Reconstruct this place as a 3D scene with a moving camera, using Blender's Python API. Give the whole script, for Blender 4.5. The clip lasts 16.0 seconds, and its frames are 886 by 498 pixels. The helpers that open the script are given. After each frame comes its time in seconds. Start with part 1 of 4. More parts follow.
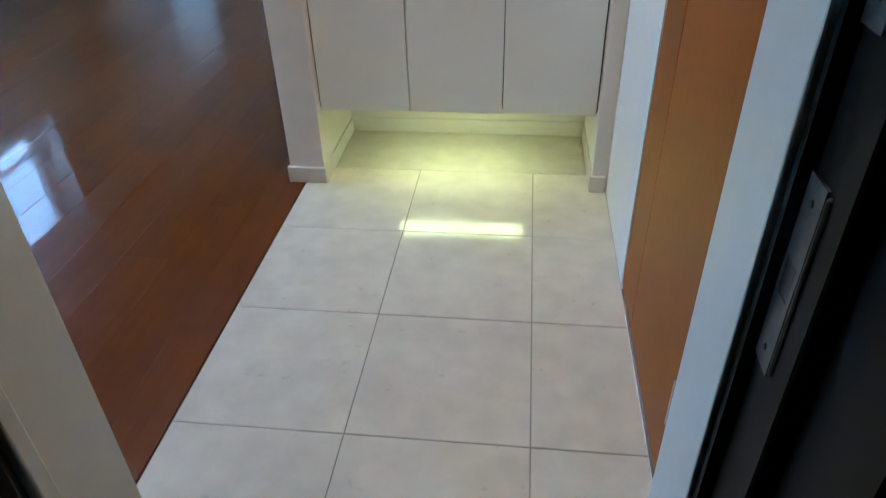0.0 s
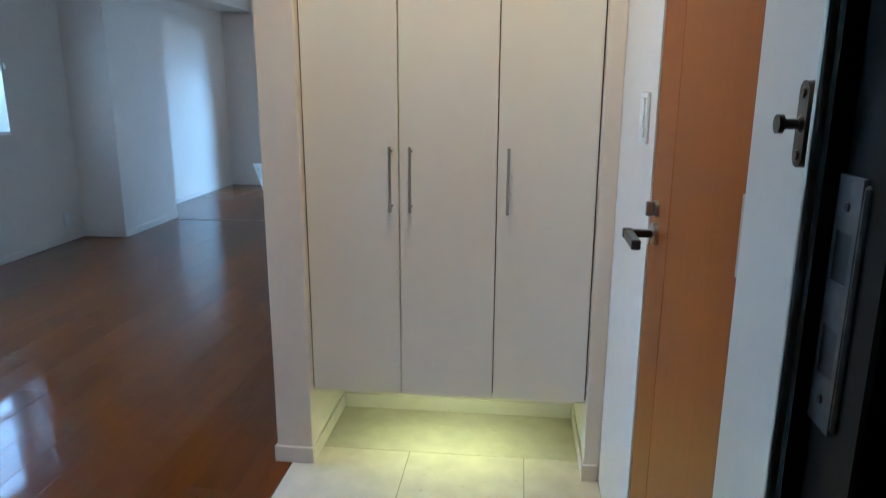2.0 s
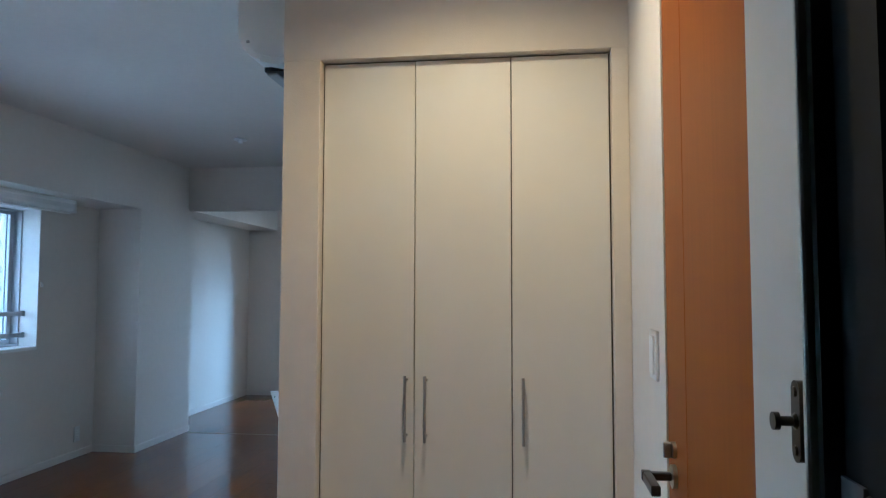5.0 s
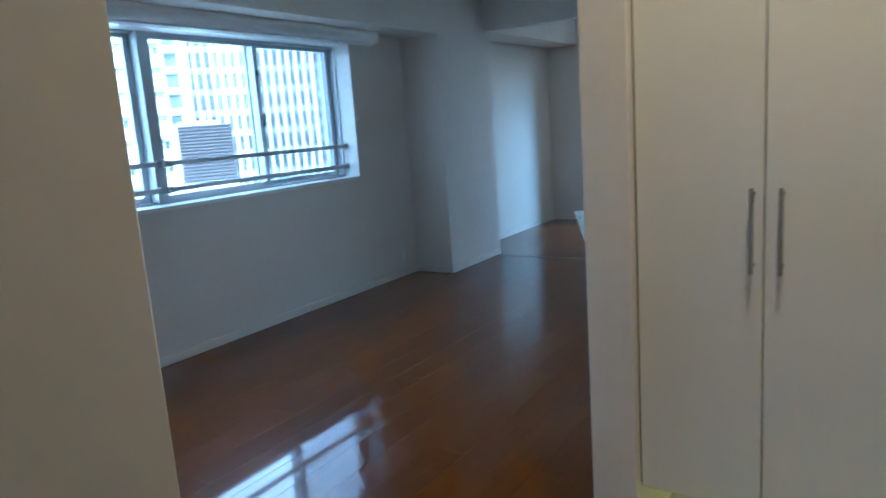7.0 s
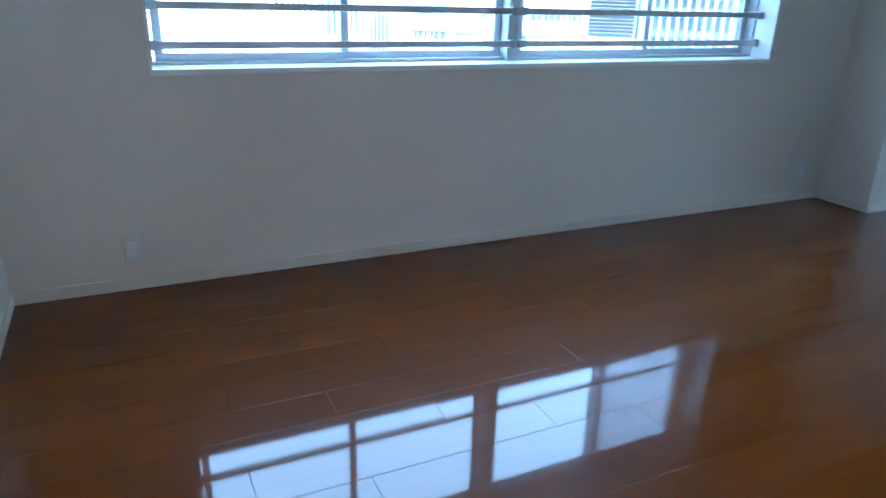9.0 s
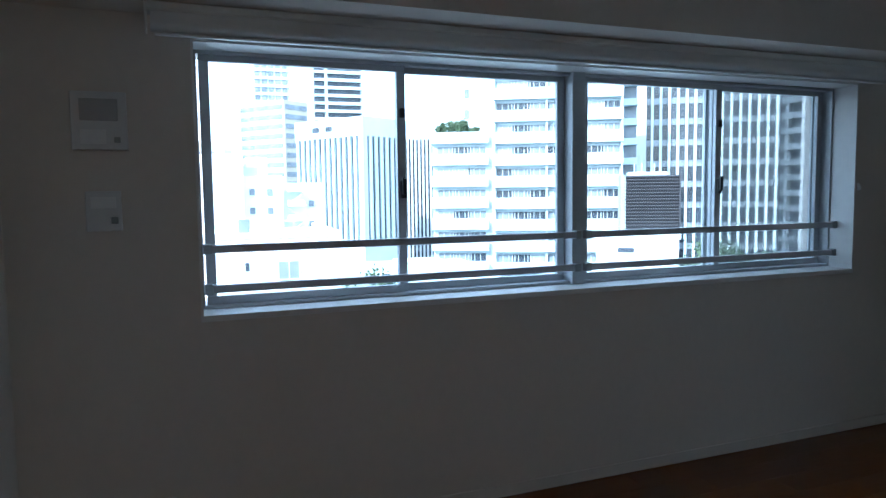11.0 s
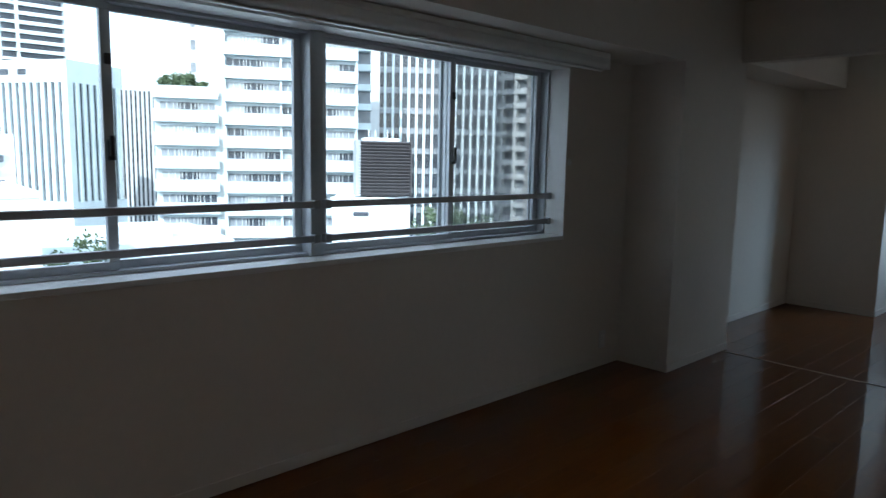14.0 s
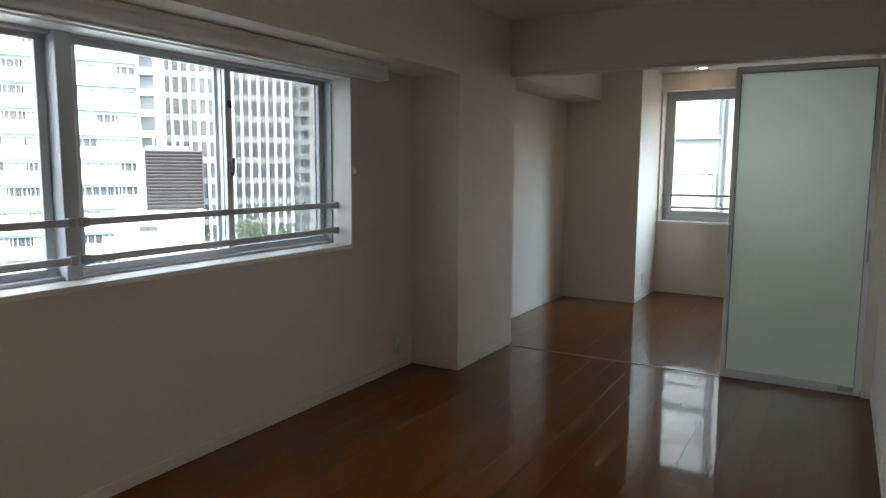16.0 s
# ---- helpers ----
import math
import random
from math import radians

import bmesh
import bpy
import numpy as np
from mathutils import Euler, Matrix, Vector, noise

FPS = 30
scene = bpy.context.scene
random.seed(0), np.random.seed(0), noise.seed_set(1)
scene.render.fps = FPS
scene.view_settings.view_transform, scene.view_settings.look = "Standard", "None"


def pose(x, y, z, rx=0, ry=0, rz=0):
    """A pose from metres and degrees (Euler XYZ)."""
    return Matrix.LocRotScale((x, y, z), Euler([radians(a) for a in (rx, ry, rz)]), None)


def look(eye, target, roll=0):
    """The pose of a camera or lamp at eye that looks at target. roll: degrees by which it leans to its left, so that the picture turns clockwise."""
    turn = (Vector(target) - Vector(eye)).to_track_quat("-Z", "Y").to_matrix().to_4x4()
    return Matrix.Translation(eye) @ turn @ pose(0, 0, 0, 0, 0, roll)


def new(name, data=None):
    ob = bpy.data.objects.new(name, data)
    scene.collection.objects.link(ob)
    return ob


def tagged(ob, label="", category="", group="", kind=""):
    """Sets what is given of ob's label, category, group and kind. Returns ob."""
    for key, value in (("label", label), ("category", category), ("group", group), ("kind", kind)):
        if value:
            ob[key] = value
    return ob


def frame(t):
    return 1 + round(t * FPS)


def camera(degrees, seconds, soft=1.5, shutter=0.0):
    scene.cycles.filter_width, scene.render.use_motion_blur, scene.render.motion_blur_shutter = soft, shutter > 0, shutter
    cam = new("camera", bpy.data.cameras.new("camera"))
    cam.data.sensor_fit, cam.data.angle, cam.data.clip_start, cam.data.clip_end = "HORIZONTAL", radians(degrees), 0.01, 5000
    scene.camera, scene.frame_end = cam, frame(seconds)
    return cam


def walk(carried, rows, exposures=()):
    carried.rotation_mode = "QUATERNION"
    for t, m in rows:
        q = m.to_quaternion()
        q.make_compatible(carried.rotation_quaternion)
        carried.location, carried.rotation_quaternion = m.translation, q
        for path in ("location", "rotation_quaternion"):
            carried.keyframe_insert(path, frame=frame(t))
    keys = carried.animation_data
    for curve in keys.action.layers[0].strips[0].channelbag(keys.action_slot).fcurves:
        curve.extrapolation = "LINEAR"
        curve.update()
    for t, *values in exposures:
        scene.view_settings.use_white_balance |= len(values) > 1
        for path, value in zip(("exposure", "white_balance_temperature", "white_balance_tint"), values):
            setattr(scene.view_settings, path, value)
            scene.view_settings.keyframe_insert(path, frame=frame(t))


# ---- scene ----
cam = camera(65.9, 16.0, soft=1.25, shutter=0.3)
PATH = [
    (0, (-0.050, -1.752, 1.162), (-0.260, -0.122, 0.023), -1.62),
    (0.5, (-0.044, -1.750, 1.180), (-0.257, -0.018, 0.203), -0.69),
    (1, (-0.047, -1.752, 1.208), (-0.253, 0.075, 0.420), -0.29),
    (1.5, (-0.050, -1.753, 1.237), (-0.260, 0.134, 0.608), 0.27),
    (2, (-0.046, -1.755, 1.266), (-0.260, 0.177, 0.794), 0.23),
    (2.5, (-0.046, -1.759, 1.286), (-0.263, 0.203, 0.961), 0.03),
    (3, (-0.045, -1.767, 1.307), (-0.269, 0.211, 1.115), 0.25),
    (3.5, (-0.043, -1.782, 1.331), (-0.287, 0.202, 1.269), -0.06),
    (3.7, (-0.045, -1.792, 1.344), (-0.294, 0.192, 1.335), -0.13),
    (5.8, (-0.040, -1.787, 1.343), (-0.317, 0.190, 1.468), 0.03),
    (6, (-0.042, -1.777, 1.331), (-0.325, 0.202, 1.381), -0.48),
    (6.5, (-0.080, -1.647, 1.277), (-0.571, 0.280, 1.061), -1.33),
    (7, (-0.187, -1.395, 1.269), (-1.262, 0.252, 0.913), -4.1),
    (7.5, (-0.278, -1.146, 1.225), (-1.506, 0.355, 0.735), -1.40),
    (8, (-0.439, -0.921, 1.214), (-1.816, 0.398, 0.611), 1.94),
    (8.5, (-0.542, -0.749, 1.215), (-2.099, 0.298, 0.521), 2.64),
    (9, (-0.681, -0.702, 1.251), (-2.369, 0.100, 0.540), 1.81),
    (9.5, (-0.821, -0.702, 1.282), (-2.621, -0.062, 0.690), 1.19),
    (10, (-0.894, -0.712, 1.320), (-2.770, -0.172, 0.885), -0.10),
    (10.2, (-0.905, -0.701, 1.339), (-2.798, -0.151, 1.002), -0.13),
    (12.3, (-1.152, -0.648, 1.371), (-2.925, 0.274, 1.290), -0.12),
    (12.5, (-1.154, -0.641, 1.372), (-2.908, 0.316, 1.282), 0.58),
    (13, (-1.156, -0.622, 1.375), (-2.834, 0.450, 1.194), 0.95),
    (13.5, (-1.154, -0.604, 1.378), (-2.716, 0.624, 1.151), 0.87),
    (14, (-1.147, -0.586, 1.380), (-2.585, 0.778, 1.115), 1.18),
    (14.5, (-1.136, -0.569, 1.383), (-2.428, 0.930, 1.092), 1.33),
    (15, (-1.122, -0.552, 1.386), (-2.275, 1.055, 1.095), 1.04),
    (15.5, (-1.102, -0.535, 1.389), (-2.161, 1.141, 1.124), 0.15),
    (16, (-1.079, -0.519, 1.392), (-2.077, 1.198, 1.156), 0.39),
]
EXPOSURES = [(0.0, 3.25, 4380, 4), (1.5, 3.2, 4430, 5), (3.7, 2.9, 4620, 7), (6.0, 2.68, 4600, 6), (7.0, 2.72, 4450, 1), (9.0, 3.18, 4400, 1), (10.2, 2.58, 4800, 5), (12.3, -0.38, 5350, 11), (13.0, -0.34, 5450, 11), (14.5, 1.45, 6250, 13), (16.0, 2.05, 6950, 15)]
walk(cam, [(t, look(eye, target, roll)) for t, eye, target, roll in PATH], EXPOSURES)

# ---- world, sun, lamps ----
SUN_TO = Vector((0.52, -0.72, 0.60)).normalized()
world = bpy.data.worlds.new("sky")
scene.world = world
world.use_nodes = True
wn = world.node_tree.nodes
sky = wn.new("ShaderNodeTexSky")
sky.sky_type, sky.sun_disc = "NISHITA", False
sky.sun_elevation = math.asin(SUN_TO.z)
sky.sun_rotation = math.atan2(SUN_TO.x, SUN_TO.y)
sky.air_density, sky.dust_density = 1.0, 1.4
veil = wn.new("ShaderNodeVectorMath")
veil.inputs[1].default_value = (8.3, 8.3, 8.3)  # thin even cloud
world.node_tree.links.new(sky.outputs[0], veil.inputs[0])
world.node_tree.links.new(veil.outputs[0], wn["Background"].inputs[0])
wn["Background"].inputs[1].default_value = 0.15
sun = new("sun", bpy.data.lights.new("sun", "SUN"))
sun.data.energy, sun.data.angle, sun.data.color = 4.3, radians(0.53), (1.0, 0.95, 0.88)
sun.matrix_world = look(SUN_TO * 60, (0, 0, 0))


def lamp(name, kind, at, target, watts, colour, size=0.06, size_y=None, spot=None):
    data = bpy.data.lights.new(name, kind)
    data.energy, data.color = watts, colour
    if kind == "AREA":
        data.shape, data.size = ("RECTANGLE", size) if size_y else ("DISK", size)
        if size_y:
            data.size_y = size_y
    else:
        data.shadow_soft_size = size
    if spot:
        data.spot_size, data.spot_blend = radians(spot), 0.7
    ob = new(name, data)
    ob.matrix_world = look(at, target)
    return ob


lamp("entry_downlight_lamp", "SPOT", (-0.24, -0.36, 2.47), (-0.24, -0.25, 0), 6.6, (1.0, 0.665, 0.30), 0.04, spot=144)
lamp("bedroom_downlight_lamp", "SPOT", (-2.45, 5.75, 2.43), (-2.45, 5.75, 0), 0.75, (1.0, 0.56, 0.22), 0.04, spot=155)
lamp("bay_downlight_lamp", "SPOT", (-2.42, 7.18, 2.43), (-2.42, 7.1, 0), 0.15, (1.0, 0.66, 0.34), 0.04, spot=150)
# added lamp in place of skylight, aimed to brighten the far west wall
bay_light = lamp("bay_daylight_stand_in", "AREA", (-1.50, 7.5, 1.85), (-3.60, 6.05, 0.35), 1.6, (0.52, 0.79, 1.0), 0.6, 0.75)
bay_light.data.spread = radians(58)

# ---- materials ----


def mat(name, colour, rough=0.5, metal=0.0, spread=0.06, grain=40.0, bump=0.0, bump_scale=400.0, stretch=(1, 1, 1), coat=0.0, coat_rough=0.08, coat_ior=1.5, spec=0.5, gloss_spread=0.0, per_object=0.0, stain=0.0, stain_scale=1.5, speck=0.0):
    m = bpy.data.materials.new(name)
    m.use_nodes = True
    nt = m.node_tree
    n, link = nt.nodes, nt.links.new
    b = n["Principled BSDF"]
    b.inputs["Metallic"].default_value = metal
    b.inputs["Roughness"].default_value = rough
    b.inputs["Coat Weight"].default_value = coat
    b.inputs["Coat Roughness"].default_value = coat_rough
    b.inputs["Coat IOR"].default_value = coat_ior
    b.inputs["Specular IOR Level"].default_value = spec
    tc = n.new("ShaderNodeTexCoord")
    mp = n.new("ShaderNodeMapping")
    mp.inputs["Scale"].default_value = stretch
    place = tc.outputs["Object"]
    if per_object:
        shift = n.new("ShaderNodeVectorMath")
        shift.operation = "MULTIPLY_ADD"
        info = n.new("ShaderNodeObjectInfo")
        link(info.outputs["Random"], shift.inputs[0])
        shift.inputs[1].default_value = (41, 67, 23)
        link(tc.outputs["Object"], shift.inputs[2])
        place = shift.outputs[0]
    link(place, mp.inputs["Vector"])
    nz = n.new("ShaderNodeTexNoise")
    nz.inputs["Scale"].default_value, nz.inputs["Detail"].default_value = grain, 5
    link(mp.outputs[0], nz.inputs["Vector"])
    big = n.new("ShaderNodeTexNoise")
    big.inputs["Scale"].default_value, big.inputs["Detail"].default_value = stain_scale, 4
    link(place, big.inputs["Vector"])
    ramp = n.new("ShaderNodeMapRange")
    ramp.inputs["From Min"].default_value, ramp.inputs["From Max"].default_value = 0.3, 0.7
    ramp.inputs["To Min"].default_value, ramp.inputs["To Max"].default_value = 1 - spread, 1 + spread
    link(nz.outputs["Fac"], ramp.inputs["Value"])
    ramp2 = n.new("ShaderNodeMapRange")
    ramp2.inputs["From Min"].default_value, ramp2.inputs["From Max"].default_value = 0.35, 0.65
    ramp2.inputs["To Min"].default_value, ramp2.inputs["To Max"].default_value = 1 - stain, 1 + stain * 0.4
    link(big.outputs["Fac"], ramp2.inputs["Value"])
    mul = n.new("ShaderNodeMath")
    mul.operation = "MULTIPLY"
    link(ramp.outputs[0], mul.inputs[0])
    link(ramp2.outputs[0], mul.inputs[1])
    last = mul
    if per_object:
        r3 = n.new("ShaderNodeMapRange")
        r3.inputs["To Min"].default_value, r3.inputs["To Max"].default_value = 1 - per_object, 1 + per_object
        link(info.outputs["Random"], r3.inputs["Value"])
        last = n.new("ShaderNodeMath")
        last.operation = "MULTIPLY"
        link(mul.outputs[0], last.inputs[0])
        link(r3.outputs[0], last.inputs[1])
    vm = n.new("ShaderNodeVectorMath")
    vm.operation = "SCALE"
    vm.inputs[0].default_value = colour
    link(last.outputs[0], vm.inputs["Scale"])
    link(vm.outputs[0], b.inputs["Base Color"])
    if speck:
        sn = n.new("ShaderNodeTexNoise")
        sn.inputs["Scale"].default_value, sn.inputs["Detail"].default_value = 26, 2
        link(place, sn.inputs["Vector"])
        sr = n.new("ShaderNodeMapRange")
        sr.inputs["From Min"].default_value, sr.inputs["From Max"].default_value = 0.69, 0.77
        sr.inputs["To Min"].default_value, sr.inputs["To Max"].default_value = 1.0, 1.0 - speck
        link(sn.outputs["Fac"], sr.inputs["Value"])
        sm = n.new("ShaderNodeMath")
        sm.operation = "MULTIPLY"
        link(last.outputs[0], sm.inputs[0])
        link(sr.outputs[0], sm.inputs[1])
        link(sm.outputs[0], vm.inputs["Scale"])
    if gloss_spread:
        rr = n.new("ShaderNodeMapRange")
        rr.inputs["From Min"].default_value, rr.inputs["From Max"].default_value = 0.3, 0.7
        rr.inputs["To Min"].default_value, rr.inputs["To Max"].default_value = rough - gloss_spread, rough + gloss_spread
        link(big.outputs["Fac"], rr.inputs["Value"])
        link(rr.outputs[0], b.inputs["Roughness"])
    if bump:
        bn = n.new("ShaderNodeTexNoise")
        bn.inputs["Scale"].default_value, bn.inputs["Detail"].default_value = bump_scale, 3
        link(mp.outputs[0], bn.inputs["Vector"])
        bp = n.new("ShaderNodeBump")
        bp.inputs["Strength"].default_value, bp.inputs["Distance"].default_value = bump, 0.002
        link(bn.outputs["Fac"], bp.inputs["Height"])
        link(bp.outputs[0], b.inputs["Normal"])
    return m


def glass_mat(name, colour=(1, 1, 1), rough=0.0, clear=0.0):
    """A thin pane: clear transmission with a mirror gloss by Fresnel."""
    m = bpy.data.materials.new(name)
    m.use_nodes = True
    nt = m.node_tree
    n, link = nt.nodes, nt.links.new
    n.remove(n["Principled BSDF"])
    tr = n.new("ShaderNodeBsdfTransparent")
    tr.inputs[0].default_value = (*colour, 1)
    gl = n.new("ShaderNodeBsdfGlossy")
    gl.inputs["Roughness"].default_value = rough
    lw = n.new("ShaderNodeLayerWeight")
    lw.inputs["Blend"].default_value = 0.5
    pw = n.new("ShaderNodeMath")
    pw.operation, pw.inputs[1].default_value = "POWER", 5.0
    link(lw.outputs["Facing"], pw.inputs[0])
    fr = n.new("ShaderNodeMath")
    fr.operation, fr.inputs[1].default_value, fr.inputs[2].default_value = "MULTIPLY_ADD", 0.5, 0.03
    link(pw.outputs[0], fr.inputs[0])
    mx = n.new("ShaderNodeMixShader")
    link(fr.outputs[0], mx.inputs[0])
    link(tr.outputs[0], mx.inputs[1])
    link(gl.outputs[0], mx.inputs[2])
    link(mx.outputs[0], n["Material Output"].inputs[0])
    return m


def glow_mat(name, colour, strength):
    m = bpy.data.materials.new(name)
    m.use_nodes = True
    b = m.node_tree.nodes["Principled BSDF"]
    b.inputs["Base Color"].default_value = (*colour, 1)
    b.inputs["Emission Color"].default_value = (*colour, 1)
    b.inputs["Emission Strength"].default_value = strength
    return m


WALL = mat("white_wallpaper", (0.71, 0.655, 0.585), 0.75, spread=0.015, grain=25, bump=0.35, bump_scale=260, stain=0.02, stain_scale=1.2, spec=0.3)
BASEB = mat("off_white_vinyl_baseboard", (0.70, 0.645, 0.58), 0.7, spread=0.02, grain=20, spec=0.3)
CEILING = mat("white_ceiling_paper", (0.71, 0.67, 0.615), 0.85, spread=0.015, grain=30, bump=0.3, bump_scale=220, stain=0.02, spec=0.25)
TRIM = mat("white_trim_vinyl", (0.78, 0.77, 0.74), 0.4, spread=0.02, grain=30)
WOOD = mat("dark_red_brown_plank", (0.118, 0.0305, 0.0018), 0.3, spread=0.10, grain=5, stretch=(10, 0.8, 1), spec=0.03, coat=0.85, coat_rough=0.05, coat_ior=1.44, per_object=0.12, stain=0.08, stain_scale=0.9)
TILE = mat("cream_stone_tile", (0.66, 0.60, 0.50), 0.13, spread=0.05, grain=14, gloss_spread=0.03, per_object=0.02, stain=0.055, stain_scale=7, spec=0.7, speck=0.16)
GROUT = mat("grey_grout", (0.27, 0.25, 0.22), 0.9, spread=0.15, grain=60)
STRIP = mat("pale_brown_vinyl", (0.20, 0.13, 0.085), 0.45, spread=0.05, grain=20)
SUBFLOOR = mat("dark_gap", (0.05, 0.025, 0.012), 0.6, spread=0.1)
LAMINATE = mat("off_white_laminate", (0.74, 0.72, 0.67), 0.42, spread=0.012, grain=6, stretch=(1, 1, 1), bump=0.03, bump_scale=300)
DOORWOOD = mat("reddish_brown_veneer", (0.26, 0.072, 0.0035), 0.42, spread=0.05, grain=5, stretch=(16, 16, 0.5), bump=0.02, bump_scale=50, stain=0.10, spec=0.12)
STEEL = mat("brushed_steel", (0.45, 0.44, 0.42), 0.34, metal=1.0, spread=0.05, grain=80, stretch=(8, 8, 1))
# dark brown that puts the shade of the door gaps into the colour
GAPSHADE = mat("brown_shadow_edge", (0.10, 0.075, 0.05), 0.7)
DARKSTEEL = mat("dark_nickel", (0.05, 0.049, 0.048), 0.32, metal=1.0, spread=0.06, grain=60)
ALU = mat("grey_aluminium", (0.46, 0.48, 0.50), 0.42, metal=0.3, spread=0.03, grain=60)
ALURAIL = mat("satin_aluminium_rail", (0.45, 0.45, 0.46), 0.42, metal=0.4, spread=0.03, grain=60)
ALUWHITE = mat("pale_aluminium", (0.70, 0.71, 0.71), 0.4, metal=0.15, spread=0.02, grain=60)
STRIKE = mat("worn_dull_steel", (0.13, 0.13, 0.13), 0.45, metal=0.8, spread=0.2, grain=60)
BLACKPL = mat("black_plastic", (0.015, 0.015, 0.017), 0.35, spread=0.1)
BLACKPAINT = mat("black_painted_steel", (0.005, 0.005, 0.006), 0.5, spread=0.2, grain=30, spec=0.15)
STEELFRAME = mat("light_grey_painted_steel", (0.62, 0.61, 0.58), 0.42, spread=0.02, grain=20)
PLASTIC = mat("white_plastic", (0.80, 0.80, 0.78), 0.35, spread=0.01)
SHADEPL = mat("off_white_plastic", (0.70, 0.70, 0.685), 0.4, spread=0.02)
PALESCREEN = mat("pale_grey_screen", (0.48, 0.49, 0.49), 0.25, spread=0.02)
GREYPL = mat("grey_plastic", (0.35, 0.36, 0.36), 0.4, spread=0.03)
PAPER = mat("white_paper", (0.82, 0.82, 0.80), 0.7, spread=0.02)
GREENINK = mat("green_ink", (0.05, 0.22, 0.12), 0.7, spread=0.1)
GLASS = glass_mat("window_glass", (0.90, 0.965, 0.985))
SCREEN = bpy.data.materials.new("insect_screen_mesh")
SCREEN.use_nodes = True
_n = SCREEN.node_tree.nodes
_mx, _tr = _n.new("ShaderNodeMixShader"), _n.new("ShaderNodeBsdfTransparent")
_mx.inputs[0].default_value = 0.36
_n["Principled BSDF"].inputs["Base Color"].default_value = (0.42, 0.43, 0.42, 1)
_n["Principled BSDF"].inputs["Roughness"].default_value = 0.8
SCREEN.node_tree.links.new(_tr.outputs[0], _mx.inputs[1])
SCREEN.node_tree.links.new(_n["Principled BSDF"].outputs[0], _mx.inputs[2])
SCREEN.node_tree.links.new(_mx.outputs[0], _n["Material Output"].inputs[0])
NEARBLACK = mat("near_black_corridor", (0.004, 0.0035, 0.003), 0.8, spread=0.15, grain=12, stain=0.2)
LED = glow_mat("yellow_green_tube", (1.0, 0.91, 0.30), 1.4)
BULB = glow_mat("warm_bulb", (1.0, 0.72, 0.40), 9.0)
FROST = bpy.data.materials.new("frosted_glass")
FROST.use_nodes = True
_n, _link = FROST.node_tree.nodes, FROST.node_tree.links.new
_tl, _mx = _n.new("ShaderNodeBsdfTranslucent"), _n.new("ShaderNodeMixShader")
_tl.inputs["Color"].default_value = (0.72, 0.80, 0.75, 1)
_n["Principled BSDF"].inputs["Base Color"].default_value = (0.70, 0.78, 0.73, 1)
_n["Principled BSDF"].inputs["Roughness"].default_value = 0.8
_n["Principled BSDF"].inputs["Transmission Weight"].default_value = 0.9
_n["Principled BSDF"].inputs["IOR"].default_value = 1.3
_mx.inputs[0].default_value = 0.45
_link(_n["Principled BSDF"].outputs[0], _mx.inputs[1])
_link(_tl.outputs[0], _mx.inputs[2])
_link(_mx.outputs[0], _n["Material Output"].inputs[0])

# ---- mesh helpers ----


def box(bm, x0, x1, y0, y1, z0, z1, bevel=0.0, seg=1):
    made = bmesh.ops.create_cube(bm, size=1)["verts"]
    bmesh.ops.scale(bm, vec=(x1 - x0, y1 - y0, z1 - z0), verts=made)
    bmesh.ops.translate(bm, vec=((x0 + x1) / 2, (y0 + y1) / 2, (z0 + z1) / 2), verts=made)
    if bevel:
        edges = list({e for v in made for e in v.link_edges})
        bmesh.ops.bevel(bm, geom=edges, offset=bevel, segments=seg, affect="EDGES", profile=0.5)
    return bm


def boxes(*rows, bevel=0.0, seg=1):
    bm = bmesh.new()
    for r in rows:
        box(bm, *r, bevel=bevel, seg=seg)
    return bm


def rod(bm, a, b, r, sides=12, r2=None):
    a, b = Vector(a), Vector(b)
    m = Matrix.Translation((a + b) / 2) @ (b - a).to_track_quat("Z", "Y").to_matrix().to_4x4()
    bmesh.ops.create_cone(bm, cap_ends=True, segments=sides, radius1=r, radius2=r if r2 is None else r2, depth=(b - a).length, matrix=m)
    return bm


def extrude_profile(pts, axis, a, b):
    """A closed profile of 2D points drawn along an axis from a to b."""
    bm = bmesh.new()
    put = {"x": lambda p, s: (s, p[0], p[1]), "y": lambda p, s: (p[0], s, p[1]), "z": lambda p, s: (p[0], p[1], s)}[axis]
    va = [bm.verts.new(put(p, a)) for p in pts]
    vb = [bm.verts.new(put(p, b)) for p in pts]
    k = len(pts)
    for i in range(k):
        bm.faces.new((va[i], va[(i + 1) % k], vb[(i + 1) % k], vb[i]))
    bm.faces.new(va[::-1])
    bm.faces.new(vb)
    bmesh.ops.recalc_face_normals(bm, faces=bm.faces[:])
    return bm


def part(name, bm, material, parent=None, label="", smooth=False):
    me = bpy.data.meshes.new(name)
    bm.to_mesh(me)
    bm.free()
    me.materials.append(material)
    if smooth:
        me.polygons.foreach_set("use_smooth", [True] * len(me.polygons))
        me.set_sharp_from_angle(angle=radians(40))
    ob = new(name, me)
    if parent:
        ob.parent = parent
    if label:
        ob["label"] = label
    return ob


def thing(name, label, category, at=(0, 0, 0), group=""):
    ob = new(name)
    ob.location = at
    return tagged(ob, label, category, group)


def structure(name, bm, material, label, category):
    return tagged(part(name, bm, material), label, category, kind="structure")


def around(ob, pieces):
    """Parent built pieces to ob, which stands away from the origin, leaving them in place."""
    bpy.context.view_layer.update()
    for p in pieces:
        p.parent = ob
        p.matrix_parent_inverse = ob.matrix_basis.inverted()


